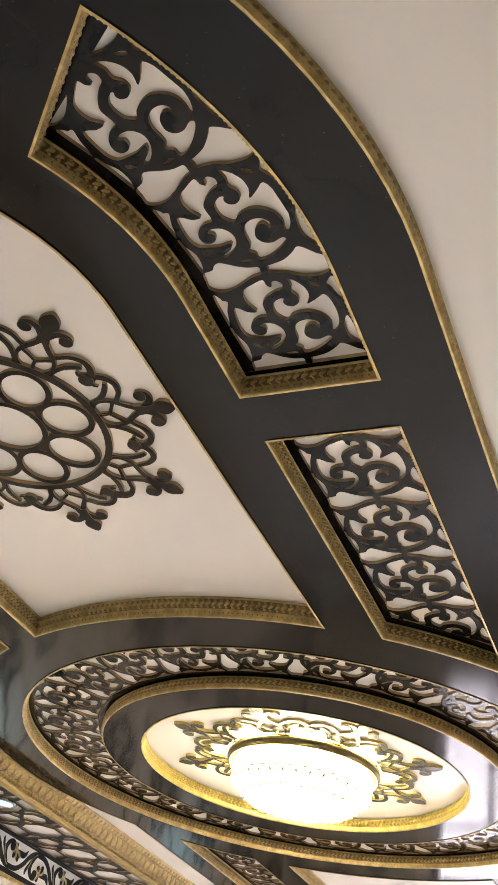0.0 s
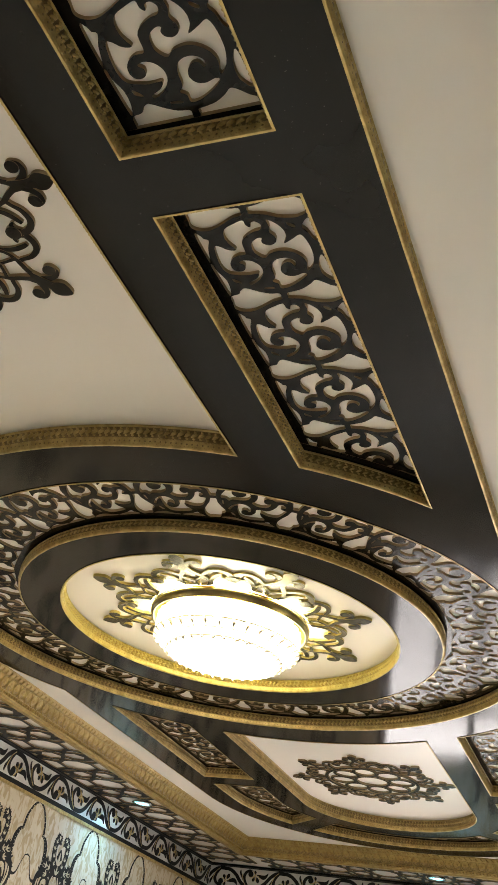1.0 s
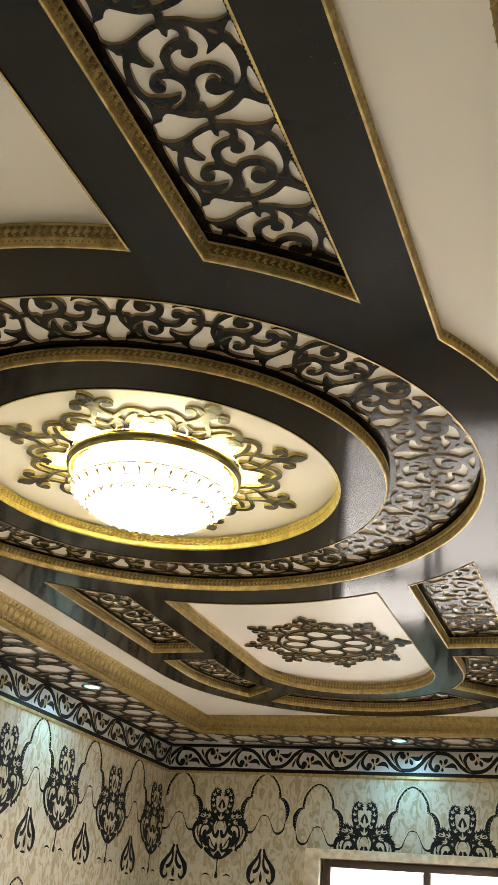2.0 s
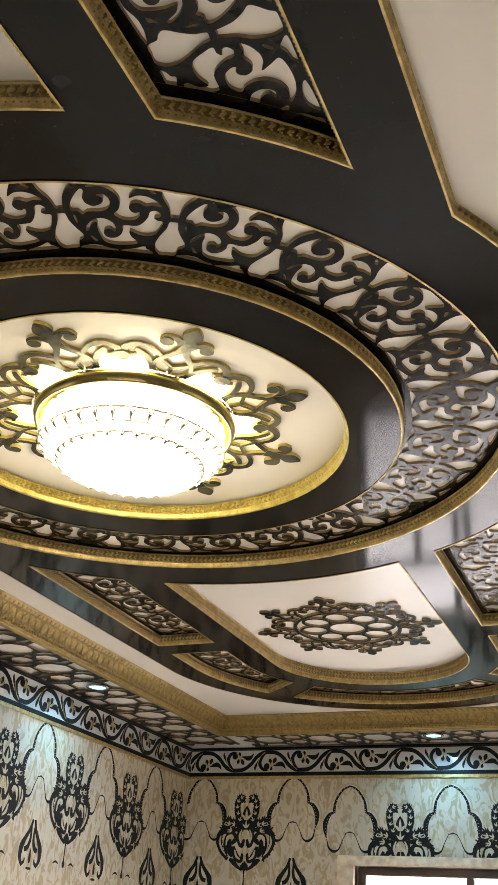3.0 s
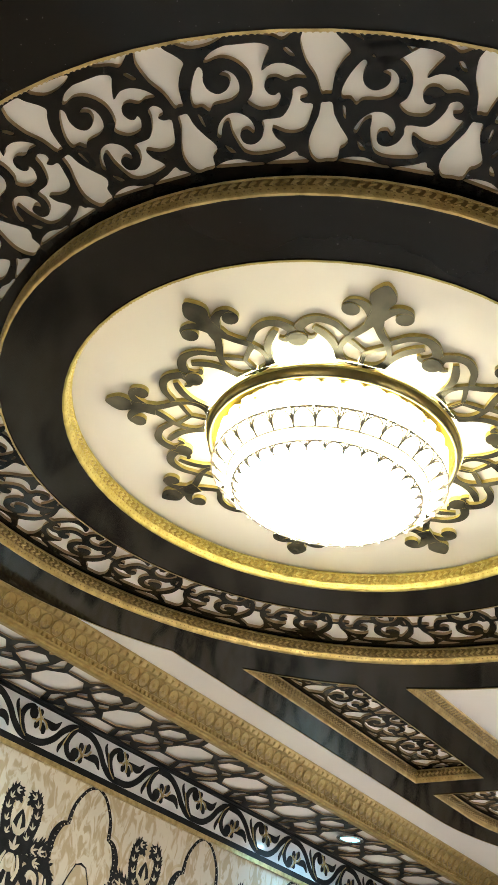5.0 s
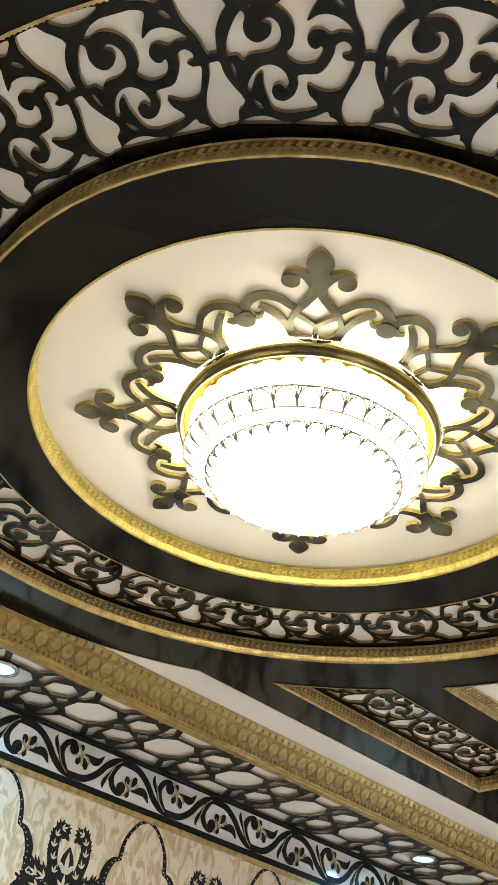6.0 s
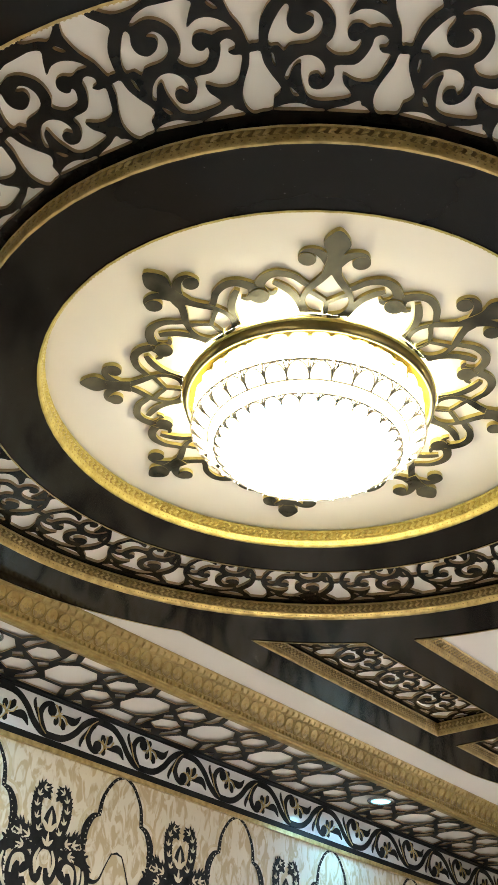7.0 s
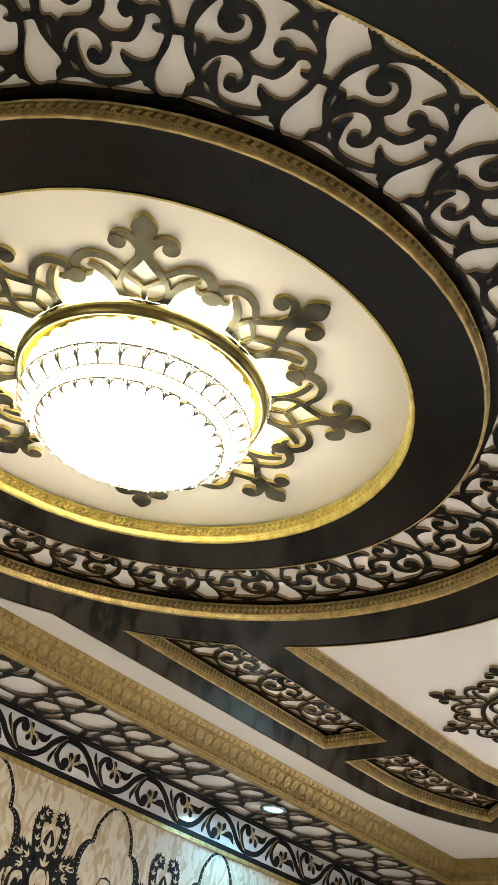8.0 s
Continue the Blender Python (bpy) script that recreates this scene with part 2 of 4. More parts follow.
plain("floor", -WX - 0.4, -WY - 0.4, FLOOR - 0.3, WX + 0.4, WY + 0.4, FLOOR, TILE, "pale polished floor tiles of the room", "floor")
plain("wall_west", -WX - 0.4, -WY - 0.4, FLOOR, -WX, WY + 0.4, 0.5, PAPER, "wall with beige and black damask wallpaper", "wall")
plain("wall_east", WX, -WY - 0.4, FLOOR, WX + 0.4, WY + 0.4, 0.5, PAPER, "wall with beige and black damask wallpaper", "wall")
plain("wall_south", -WX, -WY - 0.4, FLOOR, WX, -WY, 0.5, PAPER, "wall with beige and black damask wallpaper", "wall")
WX0, WX1, WZ0, WZ1 = -1.2, 2.95, -5.0, -1.62
bm = slab([[(-WX, FLOOR), (WX, FLOOR), (WX, 0.5), (-WX, 0.5)], [(WX0, WZ0), (WX0, WZ1), (WX1, WZ1), (WX1, WZ0)]], 0, 0.4)
bmesh.ops.rotate(bm, verts=bm.verts, cent=(0, 0, 0), matrix=Matrix.Rotation(radians(90), 3, "X"))
bmesh.ops.translate(bm, verts=bm.verts, vec=(0, WY + 0.4, 0))
tagged(part("wall_north", bm, PAPER), "window wall with beige and black damask wallpaper", "wall", kind="structure")
plain("ceiling", -WX, -WY, WHITE, WX, WY, 0.5, PAINT, "glossy white painted upper ceiling", "ceiling")
bm = slab([[(-FX, -FY), (FE, -FY), (FE, FY), (-FX, FY)], [(x * 0.99, y * 0.997) for x, y in rim]], EDGE, WHITE - 0.004)
tagged(part("ceiling_margin", bm, PAINT), "white painted ceiling margin round the black panel", "ceiling", kind="structure")
bm = slab([[(-WX, -WY), (WX, -WY), (WX, WY), (-WX, WY)], [(-FX - 0.09, -FY - 0.09), (-FX - 0.09, FY + 0.09), (FE + 0.09, FY + 0.09), (FE + 0.09, -FY - 0.09)]], SOFFIT + 0.03, WHITE - 0.004)
tagged(part("soffit", bm, PAINT), "white painted dropped soffit along the walls", "soffit", kind="structure")

# ---- black panel ----
bm = slab([rim, ring_out] + courts + straights + bents + tails, 0, WHITE - 0.008)
tagged(part("black_panel", bm, BLACK), "glossy black ceiling panel with curved and straight cut-outs", "ceiling panel", kind="structure")
bm = slab([ring_in, well], LIFT, WHITE - 0.008)
tagged(part("black_ring_panel", bm, BLACK), "glossy black ring panel round the chandelier recess", "ceiling panel", kind="structure")

# ---- gold fillets on the edges of the cut-outs ----
BEAD = [(0.0, 0.078), (0.015, 0.078), (0.018, 0.073), (0.010, 0.069), (0.010, 0.028), (0.017, 0.025), (0.017, 0.021), (0.011, 0.003), (0.006, -0.004), (-0.004, -0.004)]


def studs(bm, path, step, z, out, long, tall, tilt=0.0, proud=0.4, closed=True, sides=6):
    """Small raised beads along a fillet: long by tall, turned by tilt against the run."""
    ct, st = math.cos(tilt), math.sin(tilt)
    for x, y, a in along(path, step, closed):
        nx, ny = math.sin(a), -math.cos(a)
        tx, ty = math.cos(a), math.sin(a)
        rows = []
        for reach, rise_ in ((0.5, 0.0), (0.30, 1.0)):
            ring_ = []
            for i in range(sides):
                b = 2 * math.pi * i / sides
                p, q = long * reach * math.cos(b), tall * reach * math.sin(b)
                p, q, o = p * ct - q * st, p * st + q * ct, out + min(long, tall) * proud * rise_
                ring_.append(bm.verts.new((x + nx * o + tx * p, y + ny * o + ty * p, z + q)))
            rows.append(ring_)
        bm.faces.new(rows[1]).smooth = True
        for i in range(sides):
            bm.faces.new((rows[0][i], rows[0][(i + 1) % sides], rows[1][(i + 1) % sides], rows[1][i])).smooth = True


def fillet(path, label, rise=1.0, inward=True, mat=None, base=0.0):
    """A moulding with a braided upper band and a narrow lower band of small stars, from height base upwards."""
    anti = sum(a[0] * b[1] - b[0] * a[1] for a, b in zip(path, path[1:] + path[:1])) > 0
    # the profile points to the path's right: clockwise round a hole, the other way round a rim
    pts = path[::-1] if anti == inward else path
    t = thing("fillet_moulding", label, "moulding", "gold fillets of the black panel")
    up = lambda z: base + z * rise
    bm = bmesh.new()
    sweep(bm, pts, [(o, up(z)) for o, z in BEAD])
    part("strip", bm, mat or GOLD, t)
    # the shade behind the braid is put into this band's darker colour
    bm = bmesh.new()
    sweep(bm, pts, [(0.0112, up(0.0685)), (0.0112, up(0.0285))])
    part("darkened_ground", bm, DARK_GOLD if mat is None else AMBER, t, "ground behind the braid, darkened for the relief's shade")
    bm = bmesh.new()
    studs(bm, pts, 0.038, up(0.0485), 0.010, 0.047, 0.0125 * rise, 0.62, 0.8)
    studs(bm, pts, 0.038, up(0.0620), 0.010, 0.020, 0.010 * rise, -0.5, 0.7)
    studs(bm, pts, 0.038, up(0.0350), 0.010, 0.020, 0.010 * rise, -0.5, 0.7)
    tagged(part("braid", bm, mat or GOLD, t), kind="stuff")
    bm = bmesh.new()
    studs(bm, pts, 0.019, up(0.0230), 0.0155, 0.013, 0.007 * rise, 0.0, 0.45)
    studs(bm, pts, 0.022, up(0.0025), 0.0090, 0.014, 0.007 * rise, 0.0, 0.45)
    tagged(part("beading", bm, mat or GOLD, t), kind="stuff")
    bm = bmesh.new()
    studs(bm, pts, 0.029, up(0.0125), 0.0125, 0.014, 0.009 * rise, 0.0, 0.3, sides=4)
    tagged(part("stars", bm, DARK_GOLD if mat is None else AMBER, t), kind="stuff")
    return t


for p in courts:
    fillet(p, "gold beaded fillet round a white court of the ceiling", 1.62)
for p in straights + bents + tails:
    fillet(p, "gold beaded fillet round a carved panel opening", 1.3)
fillet(ring_out, "gold beaded fillet round the carved ring", 1.3)
fillet(ring_in, "gold beaded fillet on the black ring panel", 1.02, inward=False, base=LIFT)
fillet(well, "gold beaded fillet round the chandelier recess, coloured as lamplit", 1.3, mat=LAMPLIT, base=LIFT)
fillet(rim, "narrow gold fillet along the black panel's outer rim", 0.8, inward=False)

# ---- carved lattice ----
LOW, TOP = 0.108, 0.1268
# cut-outs of one scroll, as (along, across) with 0 to 1 from tie to tie and from inner to outer edge
HOOK = [(0.229, 0.735), (0.254, 0.712), (0.234, 0.652), (0.249, 0.596), (0.304, 0.566), (0.366, 0.583), (0.401, 0.62), (0.397, 0.658), (0.350, 0.678), (0.397, 0.696),
        (0.442, 0.665), (0.458, 0.609), (0.435, 0.55), (0.368, 0.515), (0.278, 0.508), (0.237, 0.499), (0.204, 0.472), (0.167, 0.506), (0.110, 0.509), (0.113, 0.57), (0.162, 0.658)]
TEE = [(0.282, 0.768), (0.347, 0.811), (0.456, 0.837), (0.590, 0.835), (0.683, 0.808), (0.652, 0.748), (0.615, 0.675), (0.682, 0.707), (0.762, 0.709), (0.843, 0.674),
       (0.890, 0.624), (0.814, 0.625), (0.756, 0.609), (0.699, 0.633), (0.642, 0.625), (0.615, 0.579), (0.636, 0.537), (0.674, 0.527), (0.704, 0.542), (0.709, 0.508),
       (0.664, 0.454), (0.569, 0.442), (0.511, 0.466), (0.483, 0.501), (0.523, 0.542), (0.540, 0.616), (0.521, 0.684), (0.457, 0.746), (0.376, 0.77), (0.294, 0.753)]
WAVE = [(0.222, 0.300), (0.264, 0.373), (0.316, 0.397), (0.315, 0.319), (0.340, 0.229), (0.374, 0.181), (0.463, 0.160), (0.604, 0.171), (0.690, 0.193), (0.676, 0.228),
        (0.629, 0.269), (0.617, 0.327), (0.703, 0.295), (0.788, 0.291), (0.858, 0.321), (0.897, 0.396), (0.919, 0.466), (0.865, 0.474), (0.835, 0.499), (0.880, 0.512)]
CREST = [(0.888, 0.547), (0.845, 0.575), (0.795, 0.555), (0.785, 0.507), (0.747, 0.438), (0.686, 0.39), (0.558, 0.380), (0.553, 0.322), (0.518, 0.263), (0.452, 0.232),
         (0.387, 0.244), (0.367, 0.287), (0.386, 0.322), (0.436, 0.331), (0.470, 0.302), (0.490, 0.341), (0.463, 0.402), (0.393, 0.44), (0.312, 0.433), (0.239, 0.382), (0.197, 0.315)]
SLITS = [[(0.116, 0.463), (0.136, 0.452), (0.141, 0.386), (0.124, 0.401)], [(0.229, 0.245), (0.256, 0.236), (0.297, 0.195), (0.256, 0.196)], [(0.765, 0.789), (0.79, 0.797), (0.83, 0.752), (0.801, 0.75)]]
FEET = [[(0.096, 0.110), (0.172, 0.14), (0.296, 0.146), (0.41, 0.114), (0.486, 0.109), (0.485, 0.092), (0.311, 0.097)], [(0.539, 0.093), (0.547, 0.109), (0.672, 0.137), (0.762, 0.171), (0.786, 0.142), (0.818, 0.133), (0.848, 0.095)]]
CROWNS = [[(0.13, 0.905), (0.20, 0.850), (0.286, 0.842), (0.375, 0.858), (0.435, 0.895), (0.28, 0.91)], [(0.60, 0.905), (0.625, 0.879), (0.71, 0.861), (0.759, 0.838), (0.807, 0.862), (0.845, 0.905), (0.72, 0.91)]]
# the half cut-outs on either side of a tie
EAST = [(0.0, 0.105), (0.082, 0.114), (0.102, 0.184), (0.138, 0.206), (0.164, 0.252), (0.103, 0.336), (0.061, 0.41), (0.047, 0.479), (0.0, 0.481)]
EAST_UP = [(0.0, 0.532), (0.043, 0.533), (0.05, 0.572), (0.07, 0.656), (0.118, 0.73), (0.155, 0.771), (0.132, 0.812), (0.075, 0.865), (0.047, 0.903), (0.0, 0.908)]
WEST_UP = [(1.0, 0.908), (0.905, 0.903), (0.879, 0.865), (0.868, 0.815), (0.893, 0.713), (0.947, 0.626), (0.976, 0.533), (1.0, 0.532)]
WEST = [(1.0, 0.481), (0.973, 0.473), (0.956, 0.402), (0.899, 0.3), (0.867, 0.215), (0.88, 0.141), (0.927, 0.098), (1.0, 0.105)]


def closed_line(pts, n=3):
    """A smooth closed line through the points."""
    m = len(pts)
    out = []
    for i in range(m):
        a, b, c, d = (pts[(i + k) % m] for k in (-1, 0, 1, 2))
        for k in range(n):
            t = k / n
            out.append(tuple(q + 0.5 * t * ((r - p) + t * (2 * p - 5 * q + 4 * r - e + t * (3 * q - p - 3 * r + e))) for p, q, r, e in zip(a, b, c, d)))
    return out


def scroll(warp, parent):
    """One round scroll cut from the carved board; warp takes (along, across)."""
    rim_low = [(1 - i / 10, -0.07) for i in range(11)]
    rim_up = [(i / 10, 1.05) for i in range(11)]
    edge = smooth_line(EAST, 3) + smooth_line(EAST_UP, 3) + rim_up + smooth_line(WEST_UP, 3) + smooth_line(WEST, 3) + rim_low
    holes = [closed_line(h) for h in [HOOK, TEE, WAVE + CREST] + SLITS + FEET + CROWNS]
    bm = slab([edge] + holes, LOW, TOP, side=1)
    for v in bm.verts:
        v.co.x, v.co.y = warp(v.co.x, v.co.y)
    bmesh.ops.recalc_face_normals(bm, faces=bm.faces)
    return part("scroll", bm, [CARVED, RAW], parent)


def lattice_panel(label, warps, name="fretwork_screen"):
    t = thing(name, label, "fretwork", "carved lattice screens")
    for w in warps:
        scroll(w, t)
    return t


STEP = 0.512
clamp = lambda x, a, b: max(a, min(b, x))


def straight_warp(k, sx):
    return lambda u, v: (sx * (XI + v * (XO - XI)), clamp(-1.935 - STEP * (k + u), -YS - 0.1, -1.6))


def bent_warp(k, sx):
    def w(u, v):
        s = clamp(STEP * (k + u) - STEP, -0.07, 1.68)
        r = XI + v * (XO - XI)
        if s < 0.53:
            return sx * r, -4.47 - s
        a = (s - 0.53) / 1.61
        return sx * r * math.cos(a), -YE - r * math.sin(a)
    return w


def tail_warp(k, sy):
    def w(u, v):
        a = radians(clamp(A1 - 2 + (k + u) * 18.0, A1 - 3, A2 + 3))
        r = XI + v * (XO - XI)
        return r * math.cos(a) * -sy, sy * (YE + r * math.sin(a))
    return w


HALF = pose(0, 0, 0, 0, 0, 180)
for sx in (1, -1):
    t = lattice_panel("black carved scroll lattice in a straight ceiling opening", [straight_warp(k, sx) for k in range(-1, 5)])
    bm = bmesh.new()
    ribbon(bm, [(sx * (R4 + 0.03) * math.sin(a), -(R4 + 0.03) * math.cos(a), 0.075) for a in [radians(27 + 3 * i) for i in range(9)]], LOW - 0.001, TOP + 0.0001)
    part("end_bar", bm, [CARVED, RAW], t)
    copy_thing(t, HALF)
    t = lattice_panel("black carved scroll lattice in a curved ceiling opening", [bent_warp(k, sx) for k in range(5)])
    for s0, s1 in ((-0.07, -0.01), (1.50, 1.68)):
        bm = bmesh.new()
        w = bent_warp(1, sx)
        ribbon(bm, [((s0 + s1) / 2 / STEP, -0.08 + 1.12 * i / 6, (s1 - s0) / STEP) for i in range(7)], LOW - 0.001, TOP + 0.001, w)
        part("end_bar", bm, [CARVED, RAW], t)
    copy_thing(t, HALF)
for sy in (1, -1):
    lattice_panel("black carved scroll lattice in the round end opening", [tail_warp(k, sy) for k in range(5)])

ring = thing("fretwork_ring", "black carved scroll lattice ring round the chandelier", "fretwork", "carved lattice screens")
first = scroll(lambda u, v: ((R2 + v * (R3 - R2)) * math.cos(radians(15 * u)), (R2 + v * (R3 - R2)) * math.sin(radians(15 * u))), ring)
first.matrix_basis = pose(0, 0, 0, 0, 0, 3)
for i in range(1, 24):
    repeat("scroll", first, pose(0, 0, 0, 0, 0, 3 + 15 * i), ring)


# ---- medallions ----
def fleur(t, mats, cx, cy, angle, base, grow, z0, z1, fat=1.0):
    """A lily point of a medallion: drawn for a foot at radius 0.60, then set at radius base and scaled by grow."""
    c, s = math.cos(angle), math.sin(angle)

    def w(a, p):
        r = base + (p - 0.60) * grow
        return cx + r * c - a * grow * s, cy + r * s + a * grow * c

    k = [0]

    def line(bm, pts, n=6):
        k[0] += 1
        ribbon(bm, smooth_line([(a, p, g * fat) for a, p, g in pts], n), z0 + 0.0005 * k[0], z1 - 0.0001 * k[0], w)

    bm = bmesh.new()
    blob(bm, 0, 1.046, 0.060, 0.058, math.pi / 2, z0, z1, w, 0.26, n=20)
    line(bm, [(0, 1.03, 0.11), (0, 0.985, 0.070), (0, 0.94, 0.066), (0, 0.90, 0.078), (0, 0.865, 0.085)])
    lily = part("lily_point", bm, mats, t)
    for m in (1, -1):
        bm = bmesh.new()
        blob(bm, 0.116 * m, 0.945, 0.040, 0.037, 0.4 * m, z0 + 0.0003, z1 - 0.0003, w, n=18)
        line(bm, [(0.145 * m, 0.958, 0.02), (0.125 * m, 0.985, 0.030), (0.085 * m, 0.990, 0.034), (0.045 * m, 0.965, 0.044), (0.012 * m, 0.92, 0.05)])
        part("curl", bm, mats, lily)
        bm = bmesh.new()
        line(bm, [(0.010 * m, 0.885, 0.040), (0.045 * m, 0.825, 0.036), (0.074 * m, 0.785, 0.034), (0.088 * m, 0.755, 0.028), (0.052 * m, 0.728, 0.022), (0, 0.690, 0.020)])
        line(bm, [(0.086 * m, 0.765, 0.030), (0.106 * m, 0.715, 0.024), (0.104 * m, 0.660, 0.026), (0.072 * m, 0.615, 0.026), (0.010 * m, 0.602, 0.022)])
        line(bm, [(0.0, 0.700, 0.015), (0.004 * m, 0.650, 0.014), (0.0, 0.605, 0.020)])
        part("petal", bm, mats, lily)
        bm = bmesh.new()
        line(bm, [(0.078 * m, 0.775, 0.034), (0.112 * m, 0.795, 0.030), (0.164 * m, 0.832, 0.034), (0.232 * m, 0.842, 0.040), (0.283 * m, 0.812, 0.044), (0.312 * m, 0.755, 0.048)])
        line(bm, [(0.245 * m, 0.785, 0.026), (0.205 * m, 0.764, 0.036), (0.158 * m, 0.727, 0.036), (0.122 * m, 0.672, 0.030), (0.098 * m, 0.602, 0.026)])
        line(bm, [(0.312 * m, 0.765, 0.04), (0.285 * m, 0.722, 0.044), (0.245 * m, 0.716, 0.026), (0.228 * m, 0.738, 0.012)])
        part("garland", bm, mats, lily)


def medallion(name, label, cx, cy, base, grow, z0, z1, mats, cells):
    t = thing(name, label, "ceiling medallion", "ceiling medallions")
    for i in range(8):
        fleur(t, mats, cx, cy, math.pi / 4 * i, base, grow, z0, z1, 0.92 if cells else 1.0)
        bm = bmesh.new()
        a = math.pi / 4 * (i + 0.5)
        r = base + 0.158 * grow
        blob(bm, cx + r * math.cos(a), cy + r * math.sin(a), 0.044 * grow, 0.046 * grow, a, z0 - 0.0004, z1, side=1, n=16)
        part("knob", bm, mats, t)
    if cells:
        bm = bmesh.new()
        ribbon(bm, [(cx + base * math.cos(a), cy + base * math.sin(a), 0.036) for a in [2 * math.pi * i / 64 for i in range(64)]], z0 - 0.0008, z1, closed=True)
        part("hoop", bm, mats, t)
        for j in range(9):
            bm = bmesh.new()
            d, a = (base * 0.650 if j else 0), math.pi / 4 * j
            long, wide = (base * 0.265, base * 0.242) if j else (base * 0.365, base * 0.365)
            c, e = math.cos(a), math.sin(a)
            x, y = cx + d * c, cy + d * e
            ribbon(bm, [(x + long * math.cos(b) * c - wide * math.sin(b) * e, y + long * math.cos(b) * e + wide * math.sin(b) * c, 0.030) for b in [2 * math.pi * i / 32 for i in range(32)]],
                   z0 + 0.0004 * (j + 1), z1, closed=True)
            part("cell_ring", bm, mats, t)
    return t


MC = 4.31
for sy in (-1, 1):
    medallion("court_medallion", "black carved lily medallion on a white ceiling court", 0, sy * MC, 0.498, 0.805, 0.106, 0.1265, [CARVED, RAW], True)
medallion("chandelier_medallion", "varnished old-gold carved lily medallion round the chandelier", 0, 0, 0.605, 0.965, 0.104, 0.1265, [BRONZE, LAMPLIT], False)

# ---- chandelier ----
lamp_thing = thing("chandelier", "lit gold and crystal flush chandelier in the recess", "chandelier")


def lathe(bm, profile, n=48, mat=0, smooth=True):
    rows = [[bm.verts.new((r * math.cos(2 * math.pi * i / n), r * math.sin(2 * math.pi * i / n), z)) for i in range(n)] for r, z in profile]
    for a, b in zip(rows, rows[1:]):
        for i in range(n):
            f = bm.faces.new((a[i], a[(i + 1) % n], b[(i + 1) % n], b[i]))
            f.material_index, f.smooth = mat, smooth


bm = bmesh.new()
lathe(bm, [(0.577, 0.086), (0.600, 0.086), (0.604, 0.080), (0.596, 0.075), (0.594, 0.046), (0.598, 0.041), (0.591, 0.036), (0.581, 0.040), (0.577, 0.086)], 72)
rim_part = part("gold_rim", bm, DIM, lamp_thing, "polished gold rim of the lamp")
bm = bmesh.new()
lathe(bm, [(0.598, 0.0865), (0.604, 0.0935), (0.611, 0.0925), (0.613, 0.0850), (0.606, 0.0800), (0.599, 0.0815)], 72)
part("lip", bm, LAMPLIT, rim_part, "bright gold lip")
bm = bmesh.new()
lathe(bm, [(0.10, 0.1265), (0.10, 0.080), (0.576, 0.080), (0.576, 0.1265)], 48)
part("canopy", bm, POLISHED, lamp_thing, "polished gold plate under the ceiling")
bm = bmesh.new()
lathe(bm, [(0.49, 0.055), (0.525, 0.03), (0.53, -0.085), (0.485, -0.128), (0.462, -0.135), (0.45, -0.165), (0.405, -0.20)], 64)
part("lit_drum", bm, SOFT, lamp_thing, "softly lit crystal drum")
bm = bmesh.new()
lathe(bm, [(0.405, -0.20), (0.30, -0.225), (0.15, -0.24), (0.002, -0.245)], 64)
part("lit_bowl", bm, LIGHT, lamp_thing, "brightly lit crystal bowl")
# unseen emitting strip, added so that the ceiling next to the rim glares
bm = bmesh.new()
lathe(bm, [(0.6185, 0.1055), (0.6185, 0.1255)], 64)
part("fill_strip", bm, glow("fill_glow", (1.0, 0.95, 0.56), 18), lamp_thing, "unseen glowing strip added to brighten the ceiling by the rim")
CRYSTAL = glow("lit_crystal", (1.0, 0.95, 0.62), 4.5)


def hoop(bm, r, z, g, n=64, m=6):
    rows = [[bm.verts.new(((r + g * math.cos(b)) * math.cos(a), (r + g * math.cos(b)) * math.sin(a), z + g * math.sin(b))) for b in [2 * math.pi * j / m for j in range(m)]]
            for a in [2 * math.pi * i / n for i in range(n)]]
    for i in range(n):
        for j in range(m):
            f = bm.faces.new((rows[i][j], rows[(i + 1) % n][j], rows[(i + 1) % n][(j + 1) % m], rows[i][(j + 1) % m]))
            f.smooth = True


for r, z, g in ((0.553, -0.092, 0.0026), (0.472, -0.141, 0.0045), (0.436, -0.186, 0.0022)):
    bm = bmesh.new()
    hoop(bm, r, z, g, 96)
    part("hoop", bm, WIRE, lamp_thing, "thin tarnished hoop between the crystals")


def prism(r, z0, z1, w):
    """A hanging crystal with a pointed foot and a bevelled front."""
    bm = bmesh.new()
    prof = [(-w, z0), (w, z0), (w, z1 + 0.03), (0.0, z1), (-w, z1 + 0.03)]
    back = [bm.verts.new((r - 0.012, y, z)) for y, z in prof]
    front = [bm.verts.new((r + 0.006, y * 0.55, z0 + (z - z0) * 0.95 - 0.004)) for y, z in prof]
    bm.faces.new(front)
    bm.faces.new(back[::-1])
    for i in range(5):
        bm.faces.new((back[i], back[(i + 1) % 5], front[(i + 1) % 5], front[i]))
    return bm


for r, z0, z1, w, count in ((0.543, 0.055, -0.118, 0.040, 32), (0.458, -0.135, -0.185, 0.032, 32)):
    first = part("crystal", prism(r, z0, z1, w), CRYSTAL, lamp_thing, "lit bevelled crystal drop")
    for i in range(1, count):
        repeat("crystal", first, pose(0, 0, 0, 0, 0, 360 * i / count), lamp_thing)


